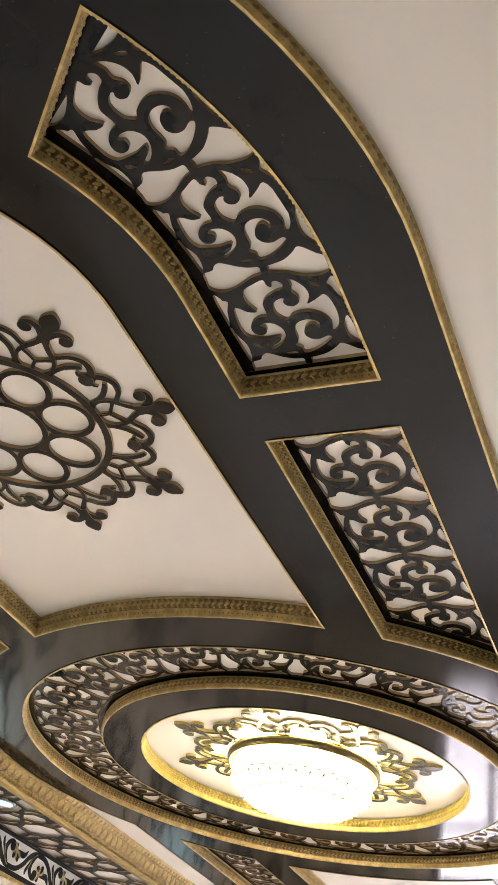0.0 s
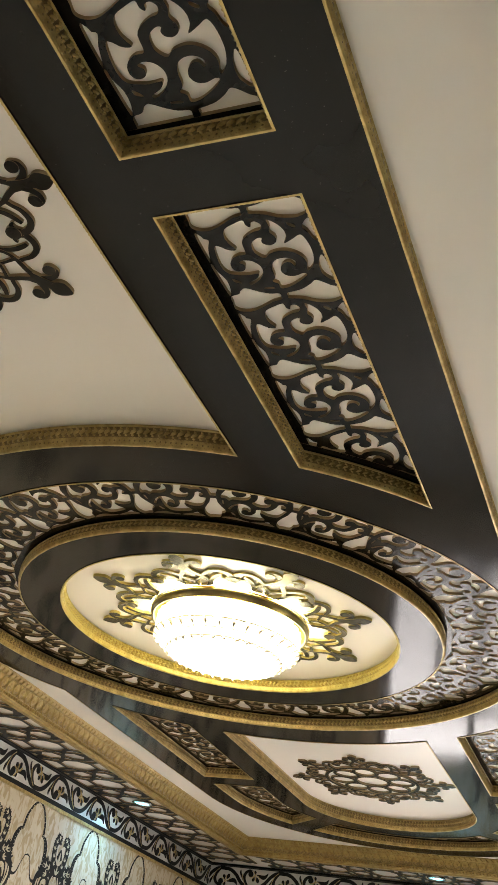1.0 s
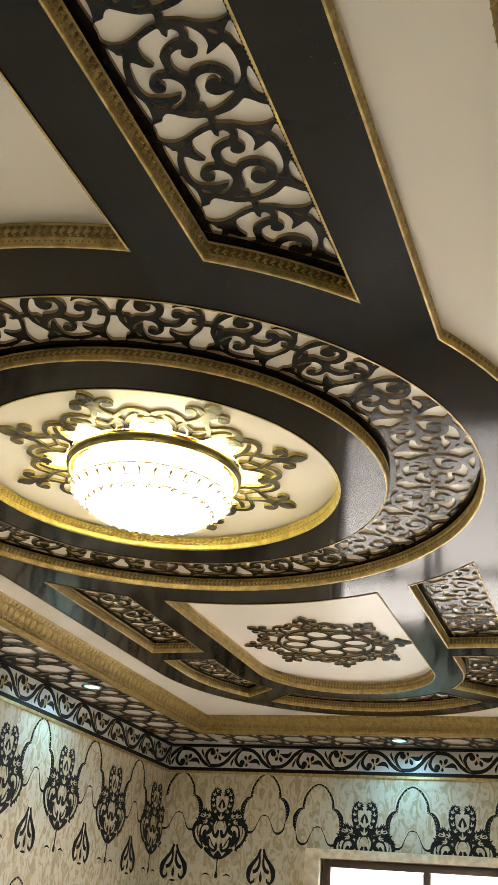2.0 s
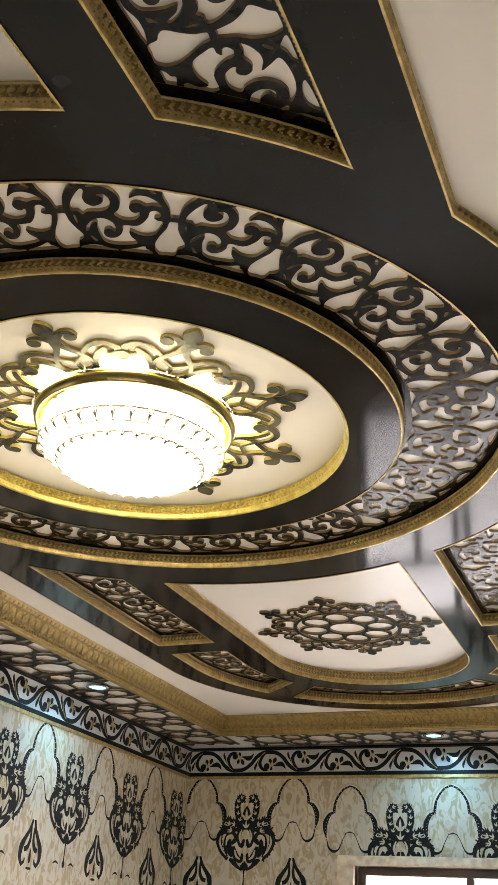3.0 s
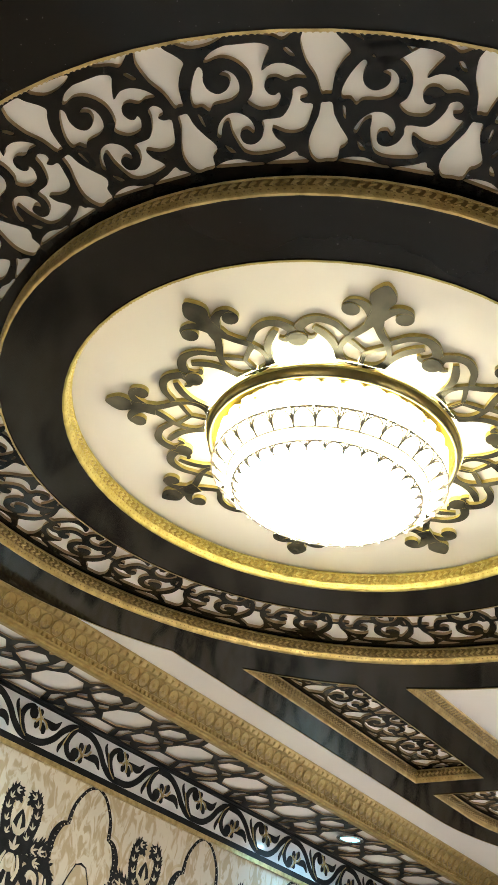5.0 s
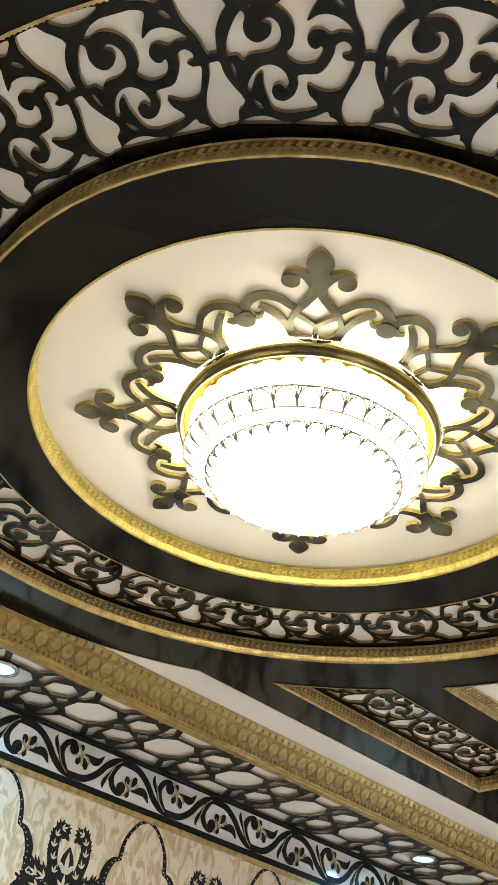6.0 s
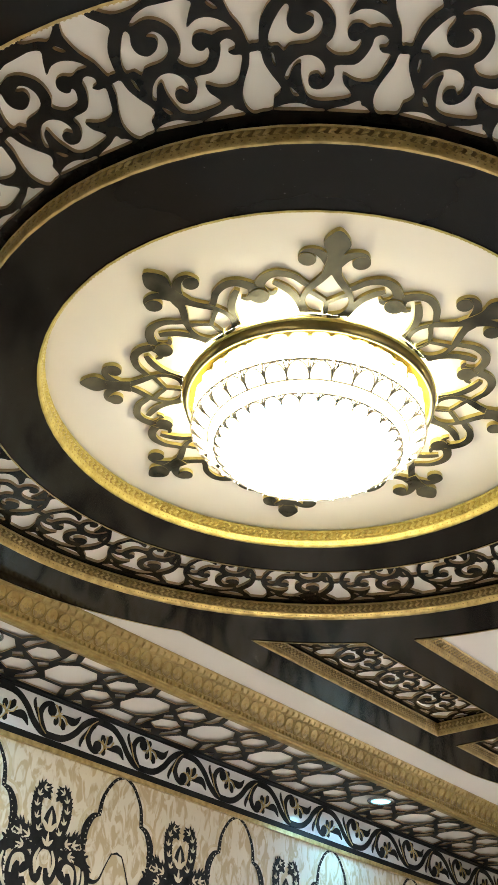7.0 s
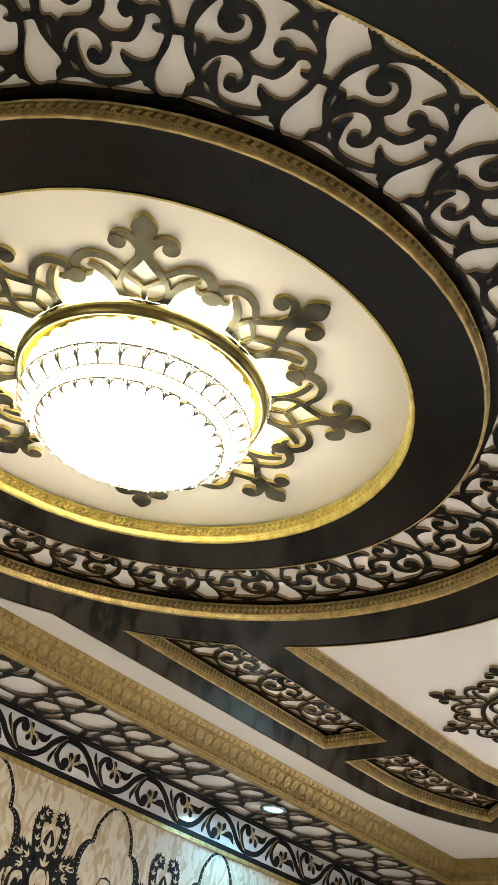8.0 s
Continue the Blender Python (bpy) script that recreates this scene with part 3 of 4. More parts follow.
def arches(r0, z0, r1, z1, count, share, g, lean=0.0):
    """A row of wire arches on a cone from radius r0 (their crowns) to r1 (their feet), with a pair of wires at each foot."""
    wide = math.pi * r0 / count
    bm = bmesh.new()
    lines = [[(-wide, 1.0), (-wide * 0.86, 0.52), (-wide * 0.5, 0.16), (0.0, 0.03), (wide * 0.5, 0.16), (wide * 0.86, 0.52), (wide, 1.0)],
             [(-wide * 1.12, 0.0), (-wide * 0.94, 1.05)], [(-wide * 0.88, 0.0), (-wide * 1.06, 1.05)], [(-wide * 0.62, 0.0), (-wide * 0.86, 0.5)], [(-wide, -0.02), (0.0, -0.05), (wide * 0.8, -0.02)]]
    for k, l in enumerate(lines):
        def w(y, q):
            a = y / r0
            return (r0 + (r1 - r0) * q) * math.cos(a), (r0 + (r1 - r0) * q) * math.sin(a)
        pts = smooth_line([(y, q * share, 1.0) for y, q in l], 3) if len(l) > 2 else [(y, q * share, 1.0) for y, q in l]
        rows = []
        for i, (y, q, _) in enumerate(pts):
            j, h = max(i - 1, 0), min(i + 1, len(pts) - 1)
            dy, dq = pts[h][0] - pts[j][0], (pts[h][1] - pts[j][1]) * abs(r1 - r0)
            d = math.hypot(dy, dq) or 1
            oy, oq = -dq / d * g / 2, dy / d * g / 2 / abs(r1 - r0)
            z = z0 + (z1 - z0) * q - 0.002 - 0.0004 * k
            rows.append([bm.verts.new((*w(y + oy, q + oq), z)), bm.verts.new((*w(y - oy, q - oq), z)), bm.verts.new((*w(y - oy, q - oq), z + 0.004)), bm.verts.new((*w(y + oy, q + oq), z + 0.004))])
        for a, b in zip(rows, rows[1:]):
            for j in range(4):
                bm.faces.new((a[j], a[(j + 1) % 4], b[(j + 1) % 4], b[j]))
        bm.faces.new(rows[0])
        bm.faces.new(rows[-1][::-1])
    first = part("wire_arch", bm, WIRE, lamp_thing, "thin tarnished wire arch")
    first.matrix_basis = pose(0, 0, 0, 0, 0, 360 * lean / count)
    for i in range(1, count):
        repeat("wire_arch", first, pose(0, 0, 0, 0, 0, 360 * (i + lean) / count), lamp_thing)


arches(0.552, -0.098, 0.488, -0.146, 32, 1.0, 0.0065)
arches(0.440, -0.192, 0.392, -0.222, 32, 0.8, 0.0058, 0.5)

# ---- cornice: fascia, guilloche, rope and dentils ----
cornice = thing("cornice", "wide gold plaster cornice with guilloche band round the ceiling", "cornice", kind="structure")
loop = [(-FX, -FY), (-FX, FY), (FE, FY), (FE, -FY)]
SLANT = lambda z: 0.085 * (EDGE - z) / 0.23
bm = bmesh.new()
sweep(bm, loop, [(o - SLANT(z), z) for o, z in [(0.0, EDGE + 0.004), (0.034, EDGE + 0.004), (0.042, EDGE - 0.012), (0.03, EDGE - 0.045), (0.012, EDGE - 0.055), (0.006, -0.100), (0.022, -0.108),
                 (0.022, -0.150), (0.010, -0.156), (0.010, -0.168), (-0.005, SOFFIT - 0.004), (-0.04, SOFFIT - 0.004)]])
part("moulding", bm, OCHRE, cornice)
bm = bmesh.new()
sweep(bm, loop, [(0.0085 - SLANT(EDGE - 0.058), EDGE - 0.058), (0.0085 - SLANT(-0.098), -0.098)])
part("darkened_ground", bm, DARK_GOLD, cornice, "darker gold ground behind the guilloche")
bm, teeth, dots = bmesh.new(), bmesh.new(), bmesh.new()
for (x0, y0), (x1, y1) in zip(loop, loop[1:] + loop[:1]):
    seg = [(x0, y0), (x1, y1)]
    for x, y, a in along(seg, 0.108, False):
        nx, ny, tx, ty = math.sin(a), -math.cos(a), math.cos(a), math.sin(a)
        put = lambda s, k, o: (x + nx * (o - SLANT(k - 0.048)) + tx * s, y + ny * (o - SLANT(k - 0.048)) + ty * s, -0.048 + k)
        rows = []
        for i in range(12):
            b = 2 * math.pi * i / 12
            rows.append([bm.verts.new(put(r * math.cos(b), r * math.sin(b) * 1.05, o)) for r, o in ((0.056, 0.008), (0.050, 0.017), (0.043, 0.009))])
        for i in range(12):
            p, q = rows[i], rows[(i + 1) % 12]
            for j in range(2):
                bm.faces.new((p[j], q[j], q[j + 1], p[j + 1]))
        mid = bm.verts.new(put(0.004, 0, 0.015))
        star = [bm.verts.new(put(g * math.cos(b), g * math.sin(b), 0.008)) for b, g in [(2 * math.pi * i / 10, 0.032 if i % 2 else 0.015) for i in range(10)]]
        for i in range(10):
            bm.faces.new((star[i], star[(i + 1) % 10], mid))
    for x, y, a in along(seg, 0.070, False):
        nx, ny, tx, ty = math.sin(a), -math.cos(a), math.cos(a), math.sin(a)
        put = lambda s, k, o: (x + nx * (o - SLANT(EDGE - 0.028)) + tx * s, y + ny * (o - SLANT(EDGE - 0.028)) + ty * s, EDGE - 0.028 + k)
        v = [teeth.verts.new(put(*q)) for q in ((-0.036, 0.022, 0.034), (0.002, 0.026, 0.036), (0.032, -0.022, 0.022), (-0.004, -0.028, 0.020), (-0.004, 0.0, 0.052))]
        for i in range(4):
            teeth.faces.new((v[i], v[(i + 1) % 4], v[4]))
    for x, y, a in along(seg, 0.044, False):
        nx, ny, tx, ty = math.sin(a), -math.cos(a), math.cos(a), math.sin(a)
        put = lambda s, k, o: (x + nx * (o - SLANT(-0.128)) + tx * s, y + ny * (o - SLANT(-0.128)) + ty * s, -0.128 + k)
        b = [dots.verts.new(put(s * 0.012, k * 0.014, 0.021)) for s, k in ((-1, -1), (1, -1), (1, 1), (-1, 1))]
        t = [dots.verts.new(put(s * 0.008, k * 0.010, 0.034)) for s, k in ((-1, -1), (1, -1), (1, 1), (-1, 1))]
        dots.faces.new(t)
        for i in range(4):
            dots.faces.new((b[i], b[(i + 1) % 4], t[(i + 1) % 4], t[i]))
tagged(part("guilloche", bm, OCHRE, cornice), kind="stuff")
tagged(part("rope", teeth, OCHRE, cornice), kind="stuff")
tagged(part("dentils", dots, OCHRE, cornice), kind="stuff")

# ---- soffit lattice ----
PER, MID = 0.737, 0.395
CELLS = [[(0.178, 0.080), (0.082, 0.190), (-0.082, 0.190), (-0.178, 0.080), (-0.178, -0.080), (-0.082, -0.190), (0.082, -0.190), (0.178, -0.080)]]
for m in (1, -1):
    CELLS.append([(0.208 * m, 0.0), (0.252 * m, 0.056), (0.310 * m, 0.0), (0.252 * m, -0.056)])
    CELLS.append([(-0.185, 0.390 * m), (-0.110, 0.230 * m), (0.110, 0.230 * m), (0.185, 0.390 * m)])
    for n in (1, -1):
        CELLS.append([(0.160 * n, 0.238 * m), (0.176 * n, 0.150 * m), (0.228 * n, 0.128 * m), (0.232 * n, 0.225 * m), (0.256 * n, 0.315 * m), (0.232 * n, 0.360 * m)])


def soffit_unit():
    """One repeat of the pierced star lattice: along x, across y from the cornice (0) to the wall."""
    h, e = PER / 2, 0.42
    side = [(h, -0.272), (h - 0.106, -0.208), (h - 0.106, -0.085), (h, -0.024), (h, 0.024), (h - 0.106, 0.085), (h - 0.106, 0.208), (h, 0.272)]
    side = [(h, -0.385), (h - 0.060, -0.375), (h, -0.312)] + side + [(h, 0.312), (h - 0.060, 0.375), (h, 0.385)]
    edge = [(h, -e)] + side + [(h, e), (-h, e)] + [(-x, y) for x, y in side[::-1]] + [(-h, -e)]
    bm = slab([[(x, y + MID) for x, y in p] for p in [edge] + CELLS], 0.0, 0.012, side=1)
    return bm


soffits = thing("soffit_lattice", "black pierced star lattice fixed under the soffit", "lattice")
first = None
runs = []
for sx in (-1, 1):
    for i in range(-10, 11):
        runs.append(Matrix.Translation(place(-FX - 0.10 if sx < 0 else FE + 0.10, 0.493 + PER * i, SOFFIT + 0.008)) @ pose(0, 0, 0, 0, 0, 90 if sx < 0 else -90))
for sy in (-1, 1):
    for i in range(-3, 4):
        runs.append(Matrix.Translation(place(PER * i, sy * (FY + 0.10), SOFFIT + 0.008)) @ pose(0, 0, 0, 0, 0, 0 if sy > 0 else 180))
for m in runs:
    if first is None:
        first = part("star_unit", soffit_unit(), [SCREEN, RAW], soffits, moved=False)
        first.matrix_basis = m
    else:
        repeat("star_unit", first, m, soffits)
bm = bmesh.new()
ribbon(bm, [(-WX + 0.035, -WY + 0.035, 0.07), (-WX + 0.035, WY - 0.035, 0.07), (WX - 0.035, WY - 0.035, 0.07), (WX - 0.035, -WY + 0.035, 0.07)], SOFFIT - 0.004, SOFFIT + 0.014, closed=True)
part("wall_batten", bm, SCREEN, soffits)

# ---- downlights ----
spot = None
for sx, sy in ((-3.06, 0.4), (-3.06, 4.93), (-3.06, -4.1), (3.06, 0.4), (3.06, 4.93), (3.06, -4.1), (0.0, 7.88), (0.0, -7.88)):
    if spot is None:
        spot = thing("downlight", "small lit cool-white downlight set in the soffit", "downlight", "downlights in the soffit")
        bm = bmesh.new()
        lathe(bm, [(0.075, 0.03), (0.125, 0.006), (0.130, -0.006), (0.120, -0.016), (0.098, -0.014), (0.088, 0.0)], 24)
        part("bezel", bm, CHROME, spot, moved=False)
        bm = bmesh.new()
        lathe(bm, [(0.100, -0.004), (0.060, -0.014), (0.001, -0.020)], 20)
        part("lens", bm, LED, spot, "glowing cool-white lens", moved=False)
        spot.matrix_basis = Matrix.Translation(place(sx, sy, SOFFIT))
    else:
        copy_thing(spot, Matrix.Translation(place(sx, sy, SOFFIT)))

# ---- frieze on the four walls ----
VP, VH = 0.948, 0.245


def vine():
    """The black vine of one repeat: x along, y up, from the middle of the band."""
    bm, k = bmesh.new(), 0

    def line(pts, f, shift):
        nonlocal k
        k += 1
        ribbon(bm, smooth_line([((s + shift) * VP, f * (t - 0.5) * VH, g * 0.98) for s, t, g in pts], 6), 0, 0.004 + 0.0003 * k, side=0)

    for f, shift in ((1, 0.0), (-1, 0.5)):
        line([(-0.02, 0.02, 0.050), (0.06, 0.04, 0.052), (0.13, 0.15, 0.050), (0.205, 0.38, 0.050), (0.27, 0.68, 0.050), (0.345, 0.90, 0.052), (0.42, 0.98, 0.052), (0.50, 0.98, 0.050)], f, shift)
        line([(-0.095, 0.06, 0.040), (-0.150, 0.36, 0.046), (-0.166, 0.62, 0.048), (-0.138, 0.86, 0.044), (-0.085, 0.97, 0.040), (-0.045, 0.93, 0.036)], f, shift)
        line([(-0.234, 0.99, 0.006), (-0.238, 0.88, 0.024), (-0.226, 0.74, 0.030), (-0.204, 0.56, 0.014), (-0.160, 0.30, 0.010)], f, shift)
        blob(bm, (-0.060 + shift) * VP, f * 0.29 * VH, 0.040, 0.045, 0.3 * f, 0, 0.0062, side=0, n=16)
        for x, y, x1, y1, wide in ((0.020, 0.80, 0.006, 1.0, 0.038), (0.002, 0.66, -0.014, 0.38, 0.046), (0.046, 0.64, 0.078, 0.32, 0.050)):
            line([(x, y, 0.008), (x * 0.45 + x1 * 0.55, y * 0.45 + y1 * 0.55, wide), (x1, y1, wide * 0.45)], f, shift)
        line([(0.048, 0.76, 0.010), (0.105, 0.70, 0.044), (0.155, 0.66, 0.062), (0.195, 0.73, 0.044), (0.232, 0.92, 0.006)], f, shift)
    return bm


def vine_lines():
    """The thin gold outlines between the leaves of the vine."""
    bm, k = bmesh.new(), 0
    for f, shift in ((1, 0.0), (-1, 0.5)):
        for pts in ([(-0.205, 0.72), (-0.185, 0.50), (-0.150, 0.22), (-0.09, 0.02)], [(-0.06, 0.60), (-0.02, 0.64), (0.012, 0.74), (-0.005, 0.88), (-0.03, 1.0)],
                    [(0.012, 0.74), (0.030, 0.62), (0.035, 0.40)], [(0.020, 0.72), (0.075, 0.68), (0.105, 0.50)], [(0.012, 0.74), (-0.02, 0.55)], [(0.012, 0.74), (0.035, 0.80)]):
            k += 1
            ribbon(bm, smooth_line([((s + shift) * VP, f * (t - 0.5) * VH, 0.0075) for s, t in pts], 4), 0, 0.0102 + 0.0001 * k, side=0)
    return bm


first = None
walls = (("west", -WX, 0, 90, WY), ("east", WX, 0, -90, WY), ("north", 0, WY, 0, WX), ("south", 0, -WY, 180, WX))
for name, wx, wy, turn, half in walls:
    m = Matrix.Translation(place(wx, wy, 0)) @ pose(0, 0, 0, 0, 0, turn)
    board = thing("frieze_" + name, "white frieze board with raised black vine scrolls under the soffit", "frieze", kind="structure")
    e = half - (0.022 if half < 5 else 0)
    for label, mat, z0, z1, d in (("ground", BORDER, -0.52, SOFFIT + 0.03, 0.02), ("rail", SCREEN, -0.186, SOFFIT + 0.026, 0.026), ("rail", SCREEN, -0.526, -0.476, 0.026), ("bead", GOLD, -0.562, -0.526, 0.03)):
        bm = bmesh.new()
        box(bm, -e, -d, z0, e, 0.0, z1)
        o = part(label, bm, mat, board, moved=False)
        o.matrix_basis = m
    phase = {"west": 0.57, "north": 0.75}.get(name, 0.4)
    for i in range(math.ceil(2 * half / VP)):
        q = m @ Matrix.Translation(Vector(((-half + phase + (i - 1) * VP) * U, -0.02 * U, -0.330 * U))) @ pose(0, 0, 0, 90)
        if first is None:
            first = part("vine_scroll", vine(), FLOCK, board, moved=False)
            lines = part("gold_outline", vine_lines(), GOLD, board, "thin gold outline of the vine leaves", moved=False)
            first.matrix_basis = lines.matrix_basis = q
        else:
            repeat("vine_scroll", first, q, board)
            repeat("gold_outline", lines, q, board)

# ---- wallpaper print ----
TW, TH = 1.325, 1.75


OGEE = [[(0, 0.01, 0.02), (0.10, -0.04, 0.022), (0.19, -0.17, 0.026), (0.215, -0.30, 0.034), (0.205, -0.315, 0.02)],
        [(0.20, -0.315, 0.015), (0.275, -0.345, 0.042), (0.33, -0.44, 0.06), (0.335, -0.54, 0.044), (0.315, -0.63, 0.008)],
        [(0.31, -0.64, 0.008), (0.285, -0.74, 0.02), (0.22, -0.79, 0.03), (0.15, -0.765, 0.016), (0.10, -0.66, 0.008), (0.05, -0.565, 0.008)]]


def ogee(bm, cut):
    """The black trefoil arch with its row of pale dots and a tan shadow line outside."""
    w = lambda x, y: (x, max(y, cut))
    for m in (1, -1):
        for k, pts in enumerate(OGEE):
            line = smooth_line([(p * m, q, g * 1.08) for p, q, g in pts], 5)
            ribbon(bm, line, 0, 0.003, w, side=0)
            if k < 2:
                for (x, y, g), (x1, y1, _) in zip(line[2:-2:2], line[3:-1:2]):
                    d = math.hypot(x1 - x, y1 - y) or 1
                    blob(bm, x - (y1 - y) / d * g * -0.2 * m, y + (x1 - x) / d * g * -0.2 * m + 0.003, 0.0052, 0.0052, 0, 0, 0.0042, w, 0, 1, 1, n=5)
                ribbon(bm, [(x * 1.13 + 0.01 * m, y * 0.97 + 0.035, 0.022) for x, y, g in line], 0, 0.0012, w, side=2, face=2)
    ribbon(bm, [(-0.05, -0.57, 0.008), (0, -0.555, 0.018), (0.05, -0.57, 0.008)], 0, 0.0034, w, side=0)


def frond(bm, pts, n, long, wide, w, lean=0.9, both=True):
    """A serrated leaf: small leaflets on one or both sides of a curved rib."""
    line = smooth_line(pts, 4)
    ribbon(bm, [(x, y, g * 1.2) for x, y, g in line], 0, 0.003, w, side=0)
    for i in range(n):
        k = min(len(line) - 2, int((i + 0.5) / n * (len(line) - 1)))
        (x, y, _), (x1, y1, _) = line[k], line[k + 1]
        a = math.atan2(y1 - y, x1 - x)
        size = long * (0.55 + 0.45 * math.sin(math.pi * (i + 0.7) / n))
        for m in (1, -1) if both else (1,):
            b = a + m * lean
            blob(bm, x + size * 0.5 * math.cos(b), y + size * 0.5 * math.sin(b), size * 0.5, wide * 0.5, b, 0, 0.0032 + 0.00001 * i, w, 0.4, 0, n=6)


def sprig(bm, x, y, turn, size, w, z, mat):
    """A pale five-leaved sprig printed over the black."""
    for k in (-1, 0, 1):
        a = turn + k * 0.75
        r = size * (0.95 - 0.25 * abs(k))
        blob(bm, x + r * 0.5 * math.cos(a), y + r * 0.5 * math.sin(a), r * 0.5, size * 0.15, a, 0, z + 0.00002 * (k + 3), w, 0.4, mat, mat, n=6)


def bouquet(bm, cut):
    """The large damask bouquet: black serrated crooks, leaves and scrolls with pale sprigs and curls over them."""
    w = lambda x, y: (x, max(y, cut))
    ribbon(bm, smooth_line([(0, -0.36, 0.01), (0, -0.42, 0.09), (0, -0.50, 0.13), (0, -0.58, 0.15), (0, -0.66, 0.20)], 4), 0, 0.0026, w, side=0)
    for m in (1, -1):
        frond(bm, [(0.07 * m, -0.62, 0.07), (0.112 * m, -0.52, 0.070), (0.136 * m, -0.42, 0.072), (0.135 * m, -0.32, 0.070), (0.105 * m, -0.25, 0.060), (0.060 * m, -0.255, 0.050), (0.055 * m, -0.31, 0.02)], 18, 0.058, 0.024, w)
        for x, y, a in ((0.100, -0.55, 1.9), (0.128, -0.47, 1.8), (0.140, -0.39, 1.6), (0.132, -0.315, 1.9), (0.098, -0.255, 2.8)):
            sprig(bm, x * m, y, a if m > 0 else math.pi - a, 0.050, w, 0.0045, 1)
        frond(bm, [(0.07 * m, -0.62, 0.04), (0.17 * m, -0.58, 0.060), (0.26 * m, -0.545, 0.045), (0.34 * m, -0.55, 0.01)], 9, 0.070, 0.026, w)
        frond(bm, [(0.10 * m, -0.66, 0.03), (0.20 * m, -0.66, 0.050), (0.30 * m, -0.63, 0.036), (0.37 * m, -0.65, 0.01)], 8, 0.058, 0.024, w)
        for x, y, a in ((0.16, -0.60, 0.4), (0.23, -0.59, 0.3), (0.20, -0.67, 0.1)):
            sprig(bm, x * m, y, a if m > 0 else math.pi - a, 0.065, w, 0.0046, 1)
        frond(bm, [(0.27 * m, -0.68, 0.05), (0.36 * m, -0.70, 0.060), (0.385 * m, -0.80, 0.072), (0.34 * m, -0.93, 0.052), (0.25 * m, -1.04, 0.02)], 10, 0.060, 0.030, w, 1.0, False)
        for pts in ([(0.25 * m, -1.00, 0.02), (0.295 * m, -0.85, 0.045), (0.255 * m, -0.725, 0.045), (0.17 * m, -0.715, 0.05), (0.145 * m, -0.78, 0.07), (0.20 * m, -0.84, 0.04)],
                    [(0.02 * m, -0.62, 0.05), (0.085 * m, -0.69, 0.060), (0.095 * m, -0.79, 0.060), (0.05 * m, -0.86, 0.064), (0.02 * m, -0.78, 0.03)],
                    [(0.17 * m, -0.87, 0.04), (0.14 * m, -0.97, 0.085), (0.06 * m, -1.05, 0.060), (0.03 * m, -0.95, 0.03)],
                    [(0.22 * m, -0.78, 0.03), (0.235 * m, -0.86, 0.08), (0.22 * m, -0.94, 0.07), (0.18 * m, -1.00, 0.03)],
                    [(0.22 * m, -1.03, 0.03), (0.16 * m, -1.06, 0.07), (0.10 * m, -1.12, 0.04), (0.03 * m, -1.16, 0.03)]):
            ribbon(bm, smooth_line(pts, 4), 0, 0.003, w, side=0)
        for pts in ([(0.355 * m, -0.74, 0.008), (0.368 * m, -0.82, 0.016), (0.325 * m, -0.92, 0.014), (0.27 * m, -0.98, 0.006)], [(0.275 * m, -0.86, 0.010), (0.262 * m, -0.76, 0.016), (0.20 * m, -0.735, 0.016), (0.175 * m, -0.775, 0.012)],
                    [(0.055 * m, -0.66, 0.008), (0.085 * m, -0.74, 0.016), (0.062 * m, -0.83, 0.012)], [(0.145 * m, -0.91, 0.008), (0.120 * m, -0.99, 0.018), (0.065 * m, -1.03, 0.010)]):
            ribbon(bm, smooth_line([(x, y, g * 1.7) for x, y, g in pts], 4), 0, 0.0047, w, side=1, face=1)
    for y, a in ((-0.54, 0.13), (-0.64, 0.09), (-0.76, 0.07), (-0.98, 0.06)):
        sprig(bm, 0, y, math.pi / 2, a, w, 0.0048, 1)
    blob(bm, 0, -1.12, 0.05, 0.06, math.pi / 2, 0, 0.0036, w, 0.4, 0, n=10)
    ribbon(bm, smooth_line([(0, -1.12, 0.03), (0, -1.22, 0.016), (0, -1.32, 0.018), (0, -1.37, 0.05), (0, -1.41, 0.03)], 4), 0, 0.003, w, side=0)
    for m in (1, -1):
        ribbon(bm, smooth_line([(0.10 * m, -1.38, 0.004), (0.16 * m, -1.36, 0.022), (0.22 * m, -1.385, 0.004)], 4), 0, 0.003, w, side=0)


def bell(bm, cut):
    """The small bell-shaped flower."""
    w = lambda x, y: (x, max(y, cut))
    for m in (1, -1):
        for pts in ([(0.02 * m, -1.00, 0.03), (0.055 * m, -1.10, 0.04), (0.12 * m, -1.19, 0.05), (0.17 * m, -1.27, 0.07), (0.18 * m, -1.38, 0.05), (0.13 * m, -1.46, 0.02)],
                    [(0.03 * m, -1.06, 0.02), (0.03 * m, -1.20, 0.036), (0.07 * m, -1.28, 0.05), (0.12 * m, -1.30, 0.05)],
                    [(0.14 * m, -1.44, 0.04), (0.10 * m, -1.42, 0.03), (0.09 * m, -1.38, 0.012)]):
            ribbon(bm, smooth_line(pts, 4), 0, 0.003, w, side=0)
    blob(bm, 0, -1.37, 0.06, 0.022, math.pi / 2, 0, 0.0034, w, 0.5, 0, n=9)
    blob(bm, 0, -1.475, 0.05, 0.014, 0, 0, 0.0034, w, 0.0, 0, n=9)


ready = {}


def printed(kind, cut):
    if (kind, cut) not in ready:
        bm = bmesh.new()
        {"ogee": ogee, "bouquet": bouquet, "bell": bell}[kind](bm, cut)
        ob = part(kind, bm, [FLOCK, CREAM, TAN], None, moved=False)
        me = ob.data
        bpy.data.objects.remove(ob)
        ready[(kind, cut)] = me
    return ready[(kind, cut)]



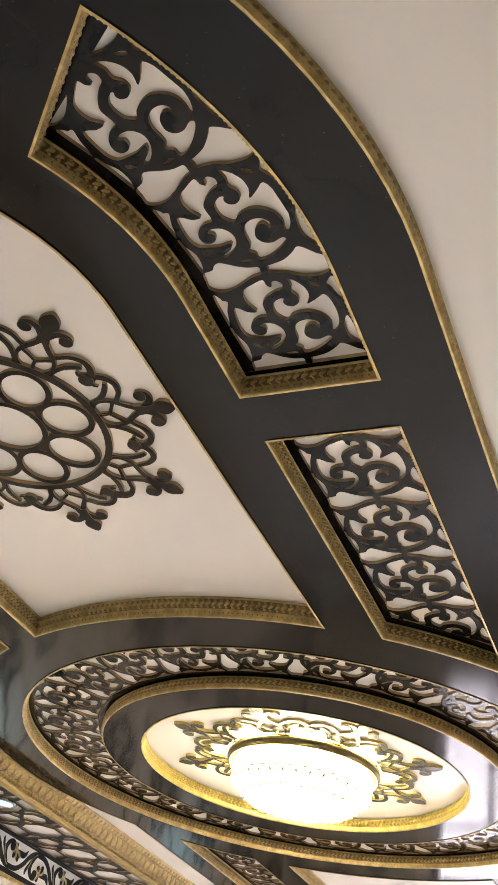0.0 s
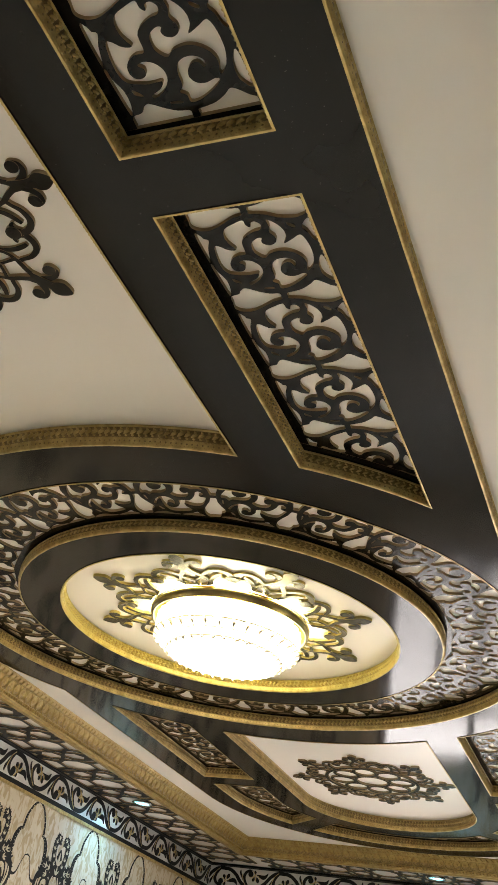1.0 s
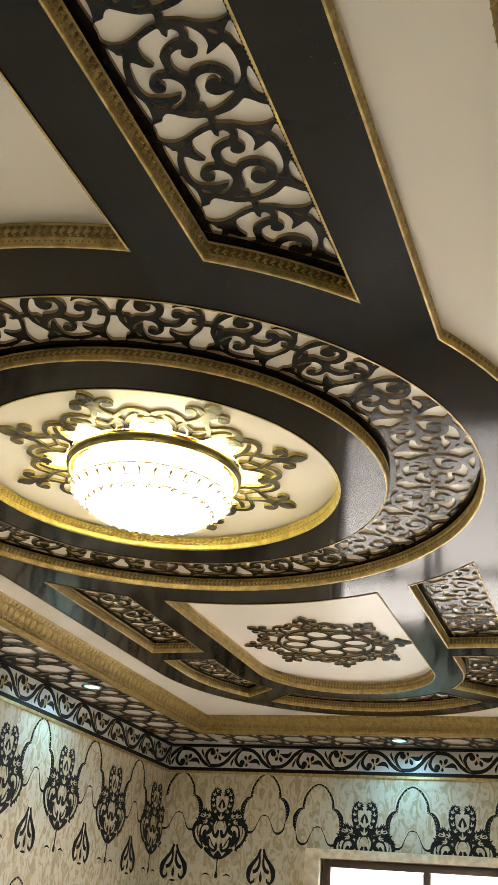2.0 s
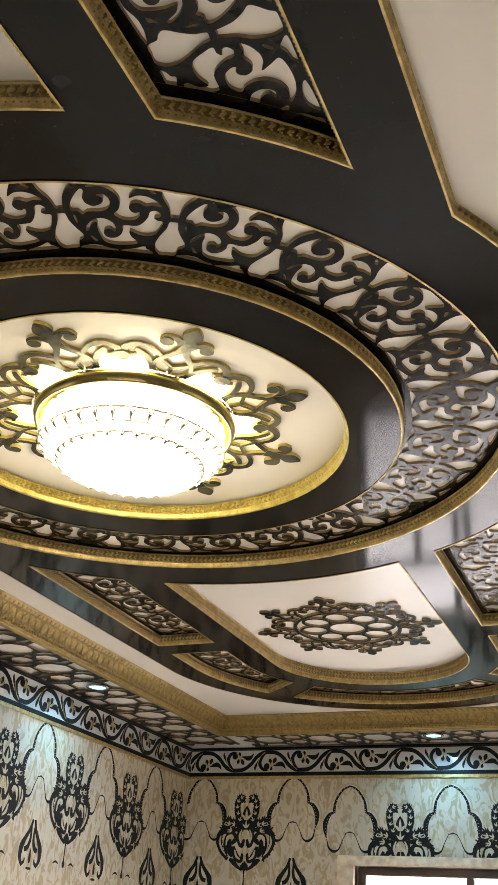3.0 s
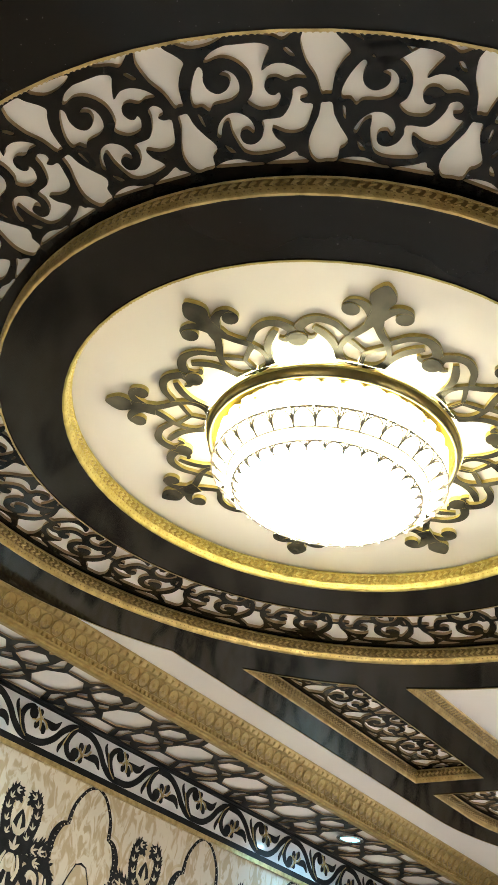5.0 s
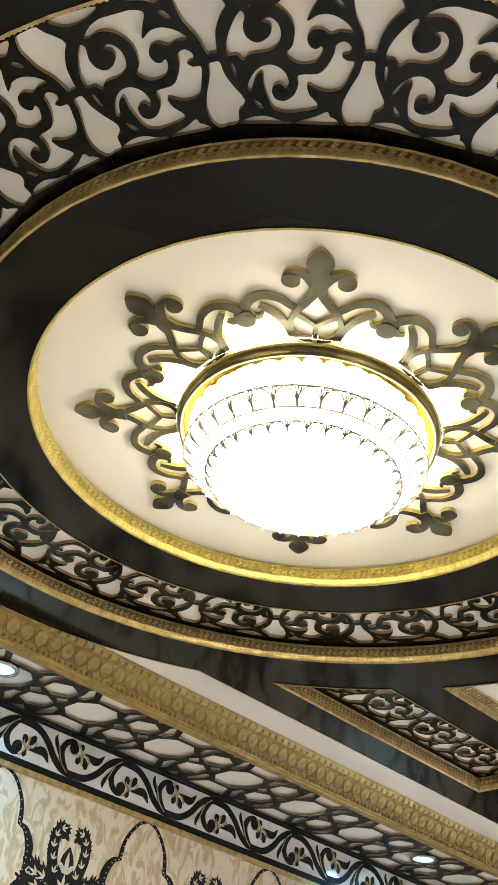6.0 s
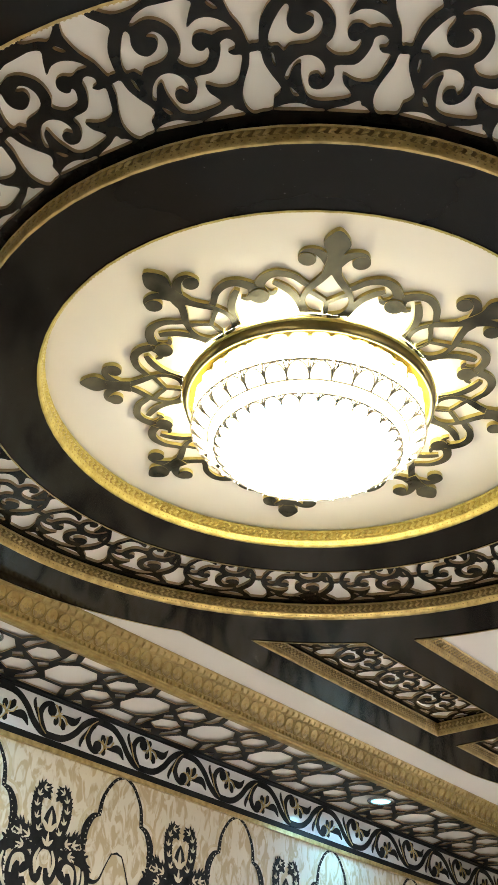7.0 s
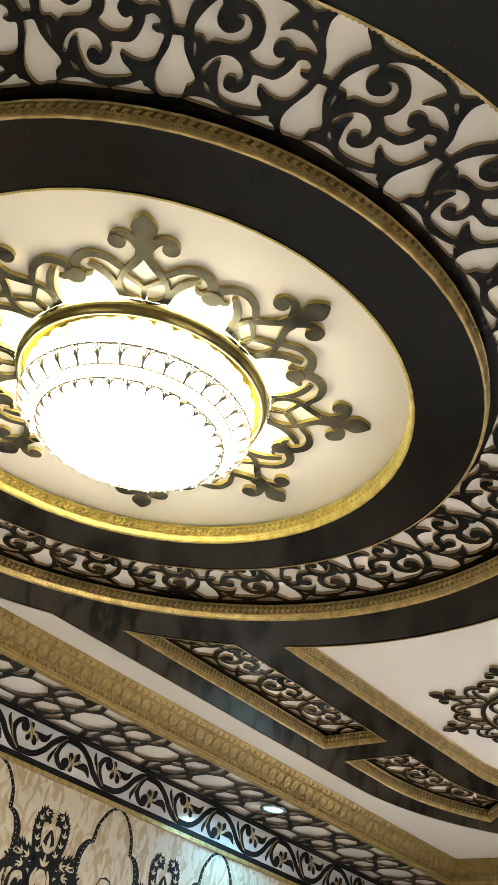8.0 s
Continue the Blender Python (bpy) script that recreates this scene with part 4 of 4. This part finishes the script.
def paper(name, label, wx, wy, turn, s0, s1, start, top, low):
    """Printed wallpaper between s0 and s1 along a wall; its first ogee stands at start."""
    t = thing(name, label, "wallpaper", kind="structure")
    m = Matrix.Translation(place(wx, wy, 0)) @ pose(0, 0, 0, 0, 0, turn)
    row = 0
    while top - row * TH > low:
        z = top - row * TH
        cut = round(max(low - z, -TH * 1.2), 3)
        s = start
        while s - TW / 2 < s1:
            for kind, at in (("ogee", s), ("bell", s), ("bouquet", s + TW / 2)):
                if s0 + 0.12 < at < s1 - 0.12:
                    o = new(kind, printed(kind, cut))
                    o.parent = t
                    o.matrix_basis = m @ Matrix.Translation(Vector((at * U, -0.0015 * U, z * U))) @ pose(0, 0, 0, 90)
            s += TW
        row += 1
    return t


paper("wallpaper_west", "beige damask wallpaper with black ogee and bouquet print", -WX, 0, 90, -WY, WY, 2.26 - 8 * TW, -0.56, -4.0)
paper("wallpaper_east", "beige damask wallpaper with black ogee and bouquet print", WX, 0, -90, -WY, WY, 2.26 - 8 * TW, -0.56, -4.0)
paper("wallpaper_south", "beige damask wallpaper with black ogee and bouquet print", 0, -WY, 180, -WX, WX, -3.38, -0.56, -4.0)
paper("wallpaper_north_side", "beige damask wallpaper strip beside the window", 0, WY, 0, -WX, -1.40, -3.38, -0.55, -4.0)
paper("wallpaper_north_over_window", "beige damask wallpaper strip above the window, hung a little lower", 0, WY, 0, -1.40, WX, -1.27, -0.67, -1.50)

# ---- window ----
window = thing("window_1", "brown framed sliding window with cream marble surround", "window", kind="structure")


def bar(name, x0, y0, z0, x1, y1, z1, mat, label=""):
    bm = bmesh.new()
    box(bm, x0, y0, z0, x1, y1, z1)
    bmesh.ops.bevel(bm, geom=bm.edges[:], offset=0.012, segments=2, affect="EDGES")
    return part(name, bm, mat, window, label)


for a in ((WX0 - 0.21, WZ0 - 0.2, WX0, WZ1), (WX1, WZ0 - 0.2, WX1 + 0.21, WZ1), (WX0 - 0.21, WZ1, WX1 + 0.21, WZ1 + 0.11)):
    bar("surround", a[0], WY - 0.09, a[1], a[2], WY + 0.12, a[3], MARBLE, "cream veined marble surround")
bar("window_sill", WX0 - 0.3, WY - 0.12, WZ0 - 0.3, WX1 + 0.3, WY + 0.2, WZ0 - 0.2, MARBLE)
FW = 0.10
for a in ((WX0, WZ0, WX0 + FW, WZ1), (WX1 - FW, WZ0, WX1, WZ1), (WX0 + FW, WZ1 - FW, WX1 - FW, WZ1), (WX0 + FW, WZ0, WX1 - FW, WZ0 + FW)):
    bar("window_frame", a[0], WY + 0.13, a[1], a[2], WY + 0.27, a[3], FRAME)
panes = [WX0 + FW + (WX1 - WX0 - 2 * FW) * i / 3 for i in range(4)]
GLASS = bpy.data.materials.new("window_glass")
GLASS.use_nodes = True
g = GLASS.node_tree.nodes["Principled BSDF"]
g.inputs["Transmission Weight"].default_value, g.inputs["Roughness"].default_value, g.inputs["IOR"].default_value = 1.0, 0.0, 1.02
for i in range(3):
    x0, x1 = panes[i], panes[i + 1]
    if i:
        bar("mullion", x0 - 0.05, WY + 0.14, WZ0 + FW, x0 + 0.05, WY + 0.26, WZ1 - FW, FRAME)
    bm = bmesh.new()
    box(bm, x0 + 0.06, WY + 0.19, WZ0 + FW, x1 - 0.06, WY + 0.2, WZ1 - FW)
    part("pane", bm, GLASS, window).visible_shadow = False
plain("backdrop", -9, WY + 6, -9, 10, WY + 6.2, 6, DAY, "bright overcast daylight beyond the window", "sky")
bar("transom", WX0 + FW, WY + 0.135, -2.50, WX1 - FW, WY + 0.265, -2.38, FRAME)
for x in (-0.34, 0.38, 1.62, 2.25):
    bar("glazing_bar", x - 0.05, WY + 0.145, WZ0 + FW, x + 0.05, WY + 0.255, -2.50, FRAME)
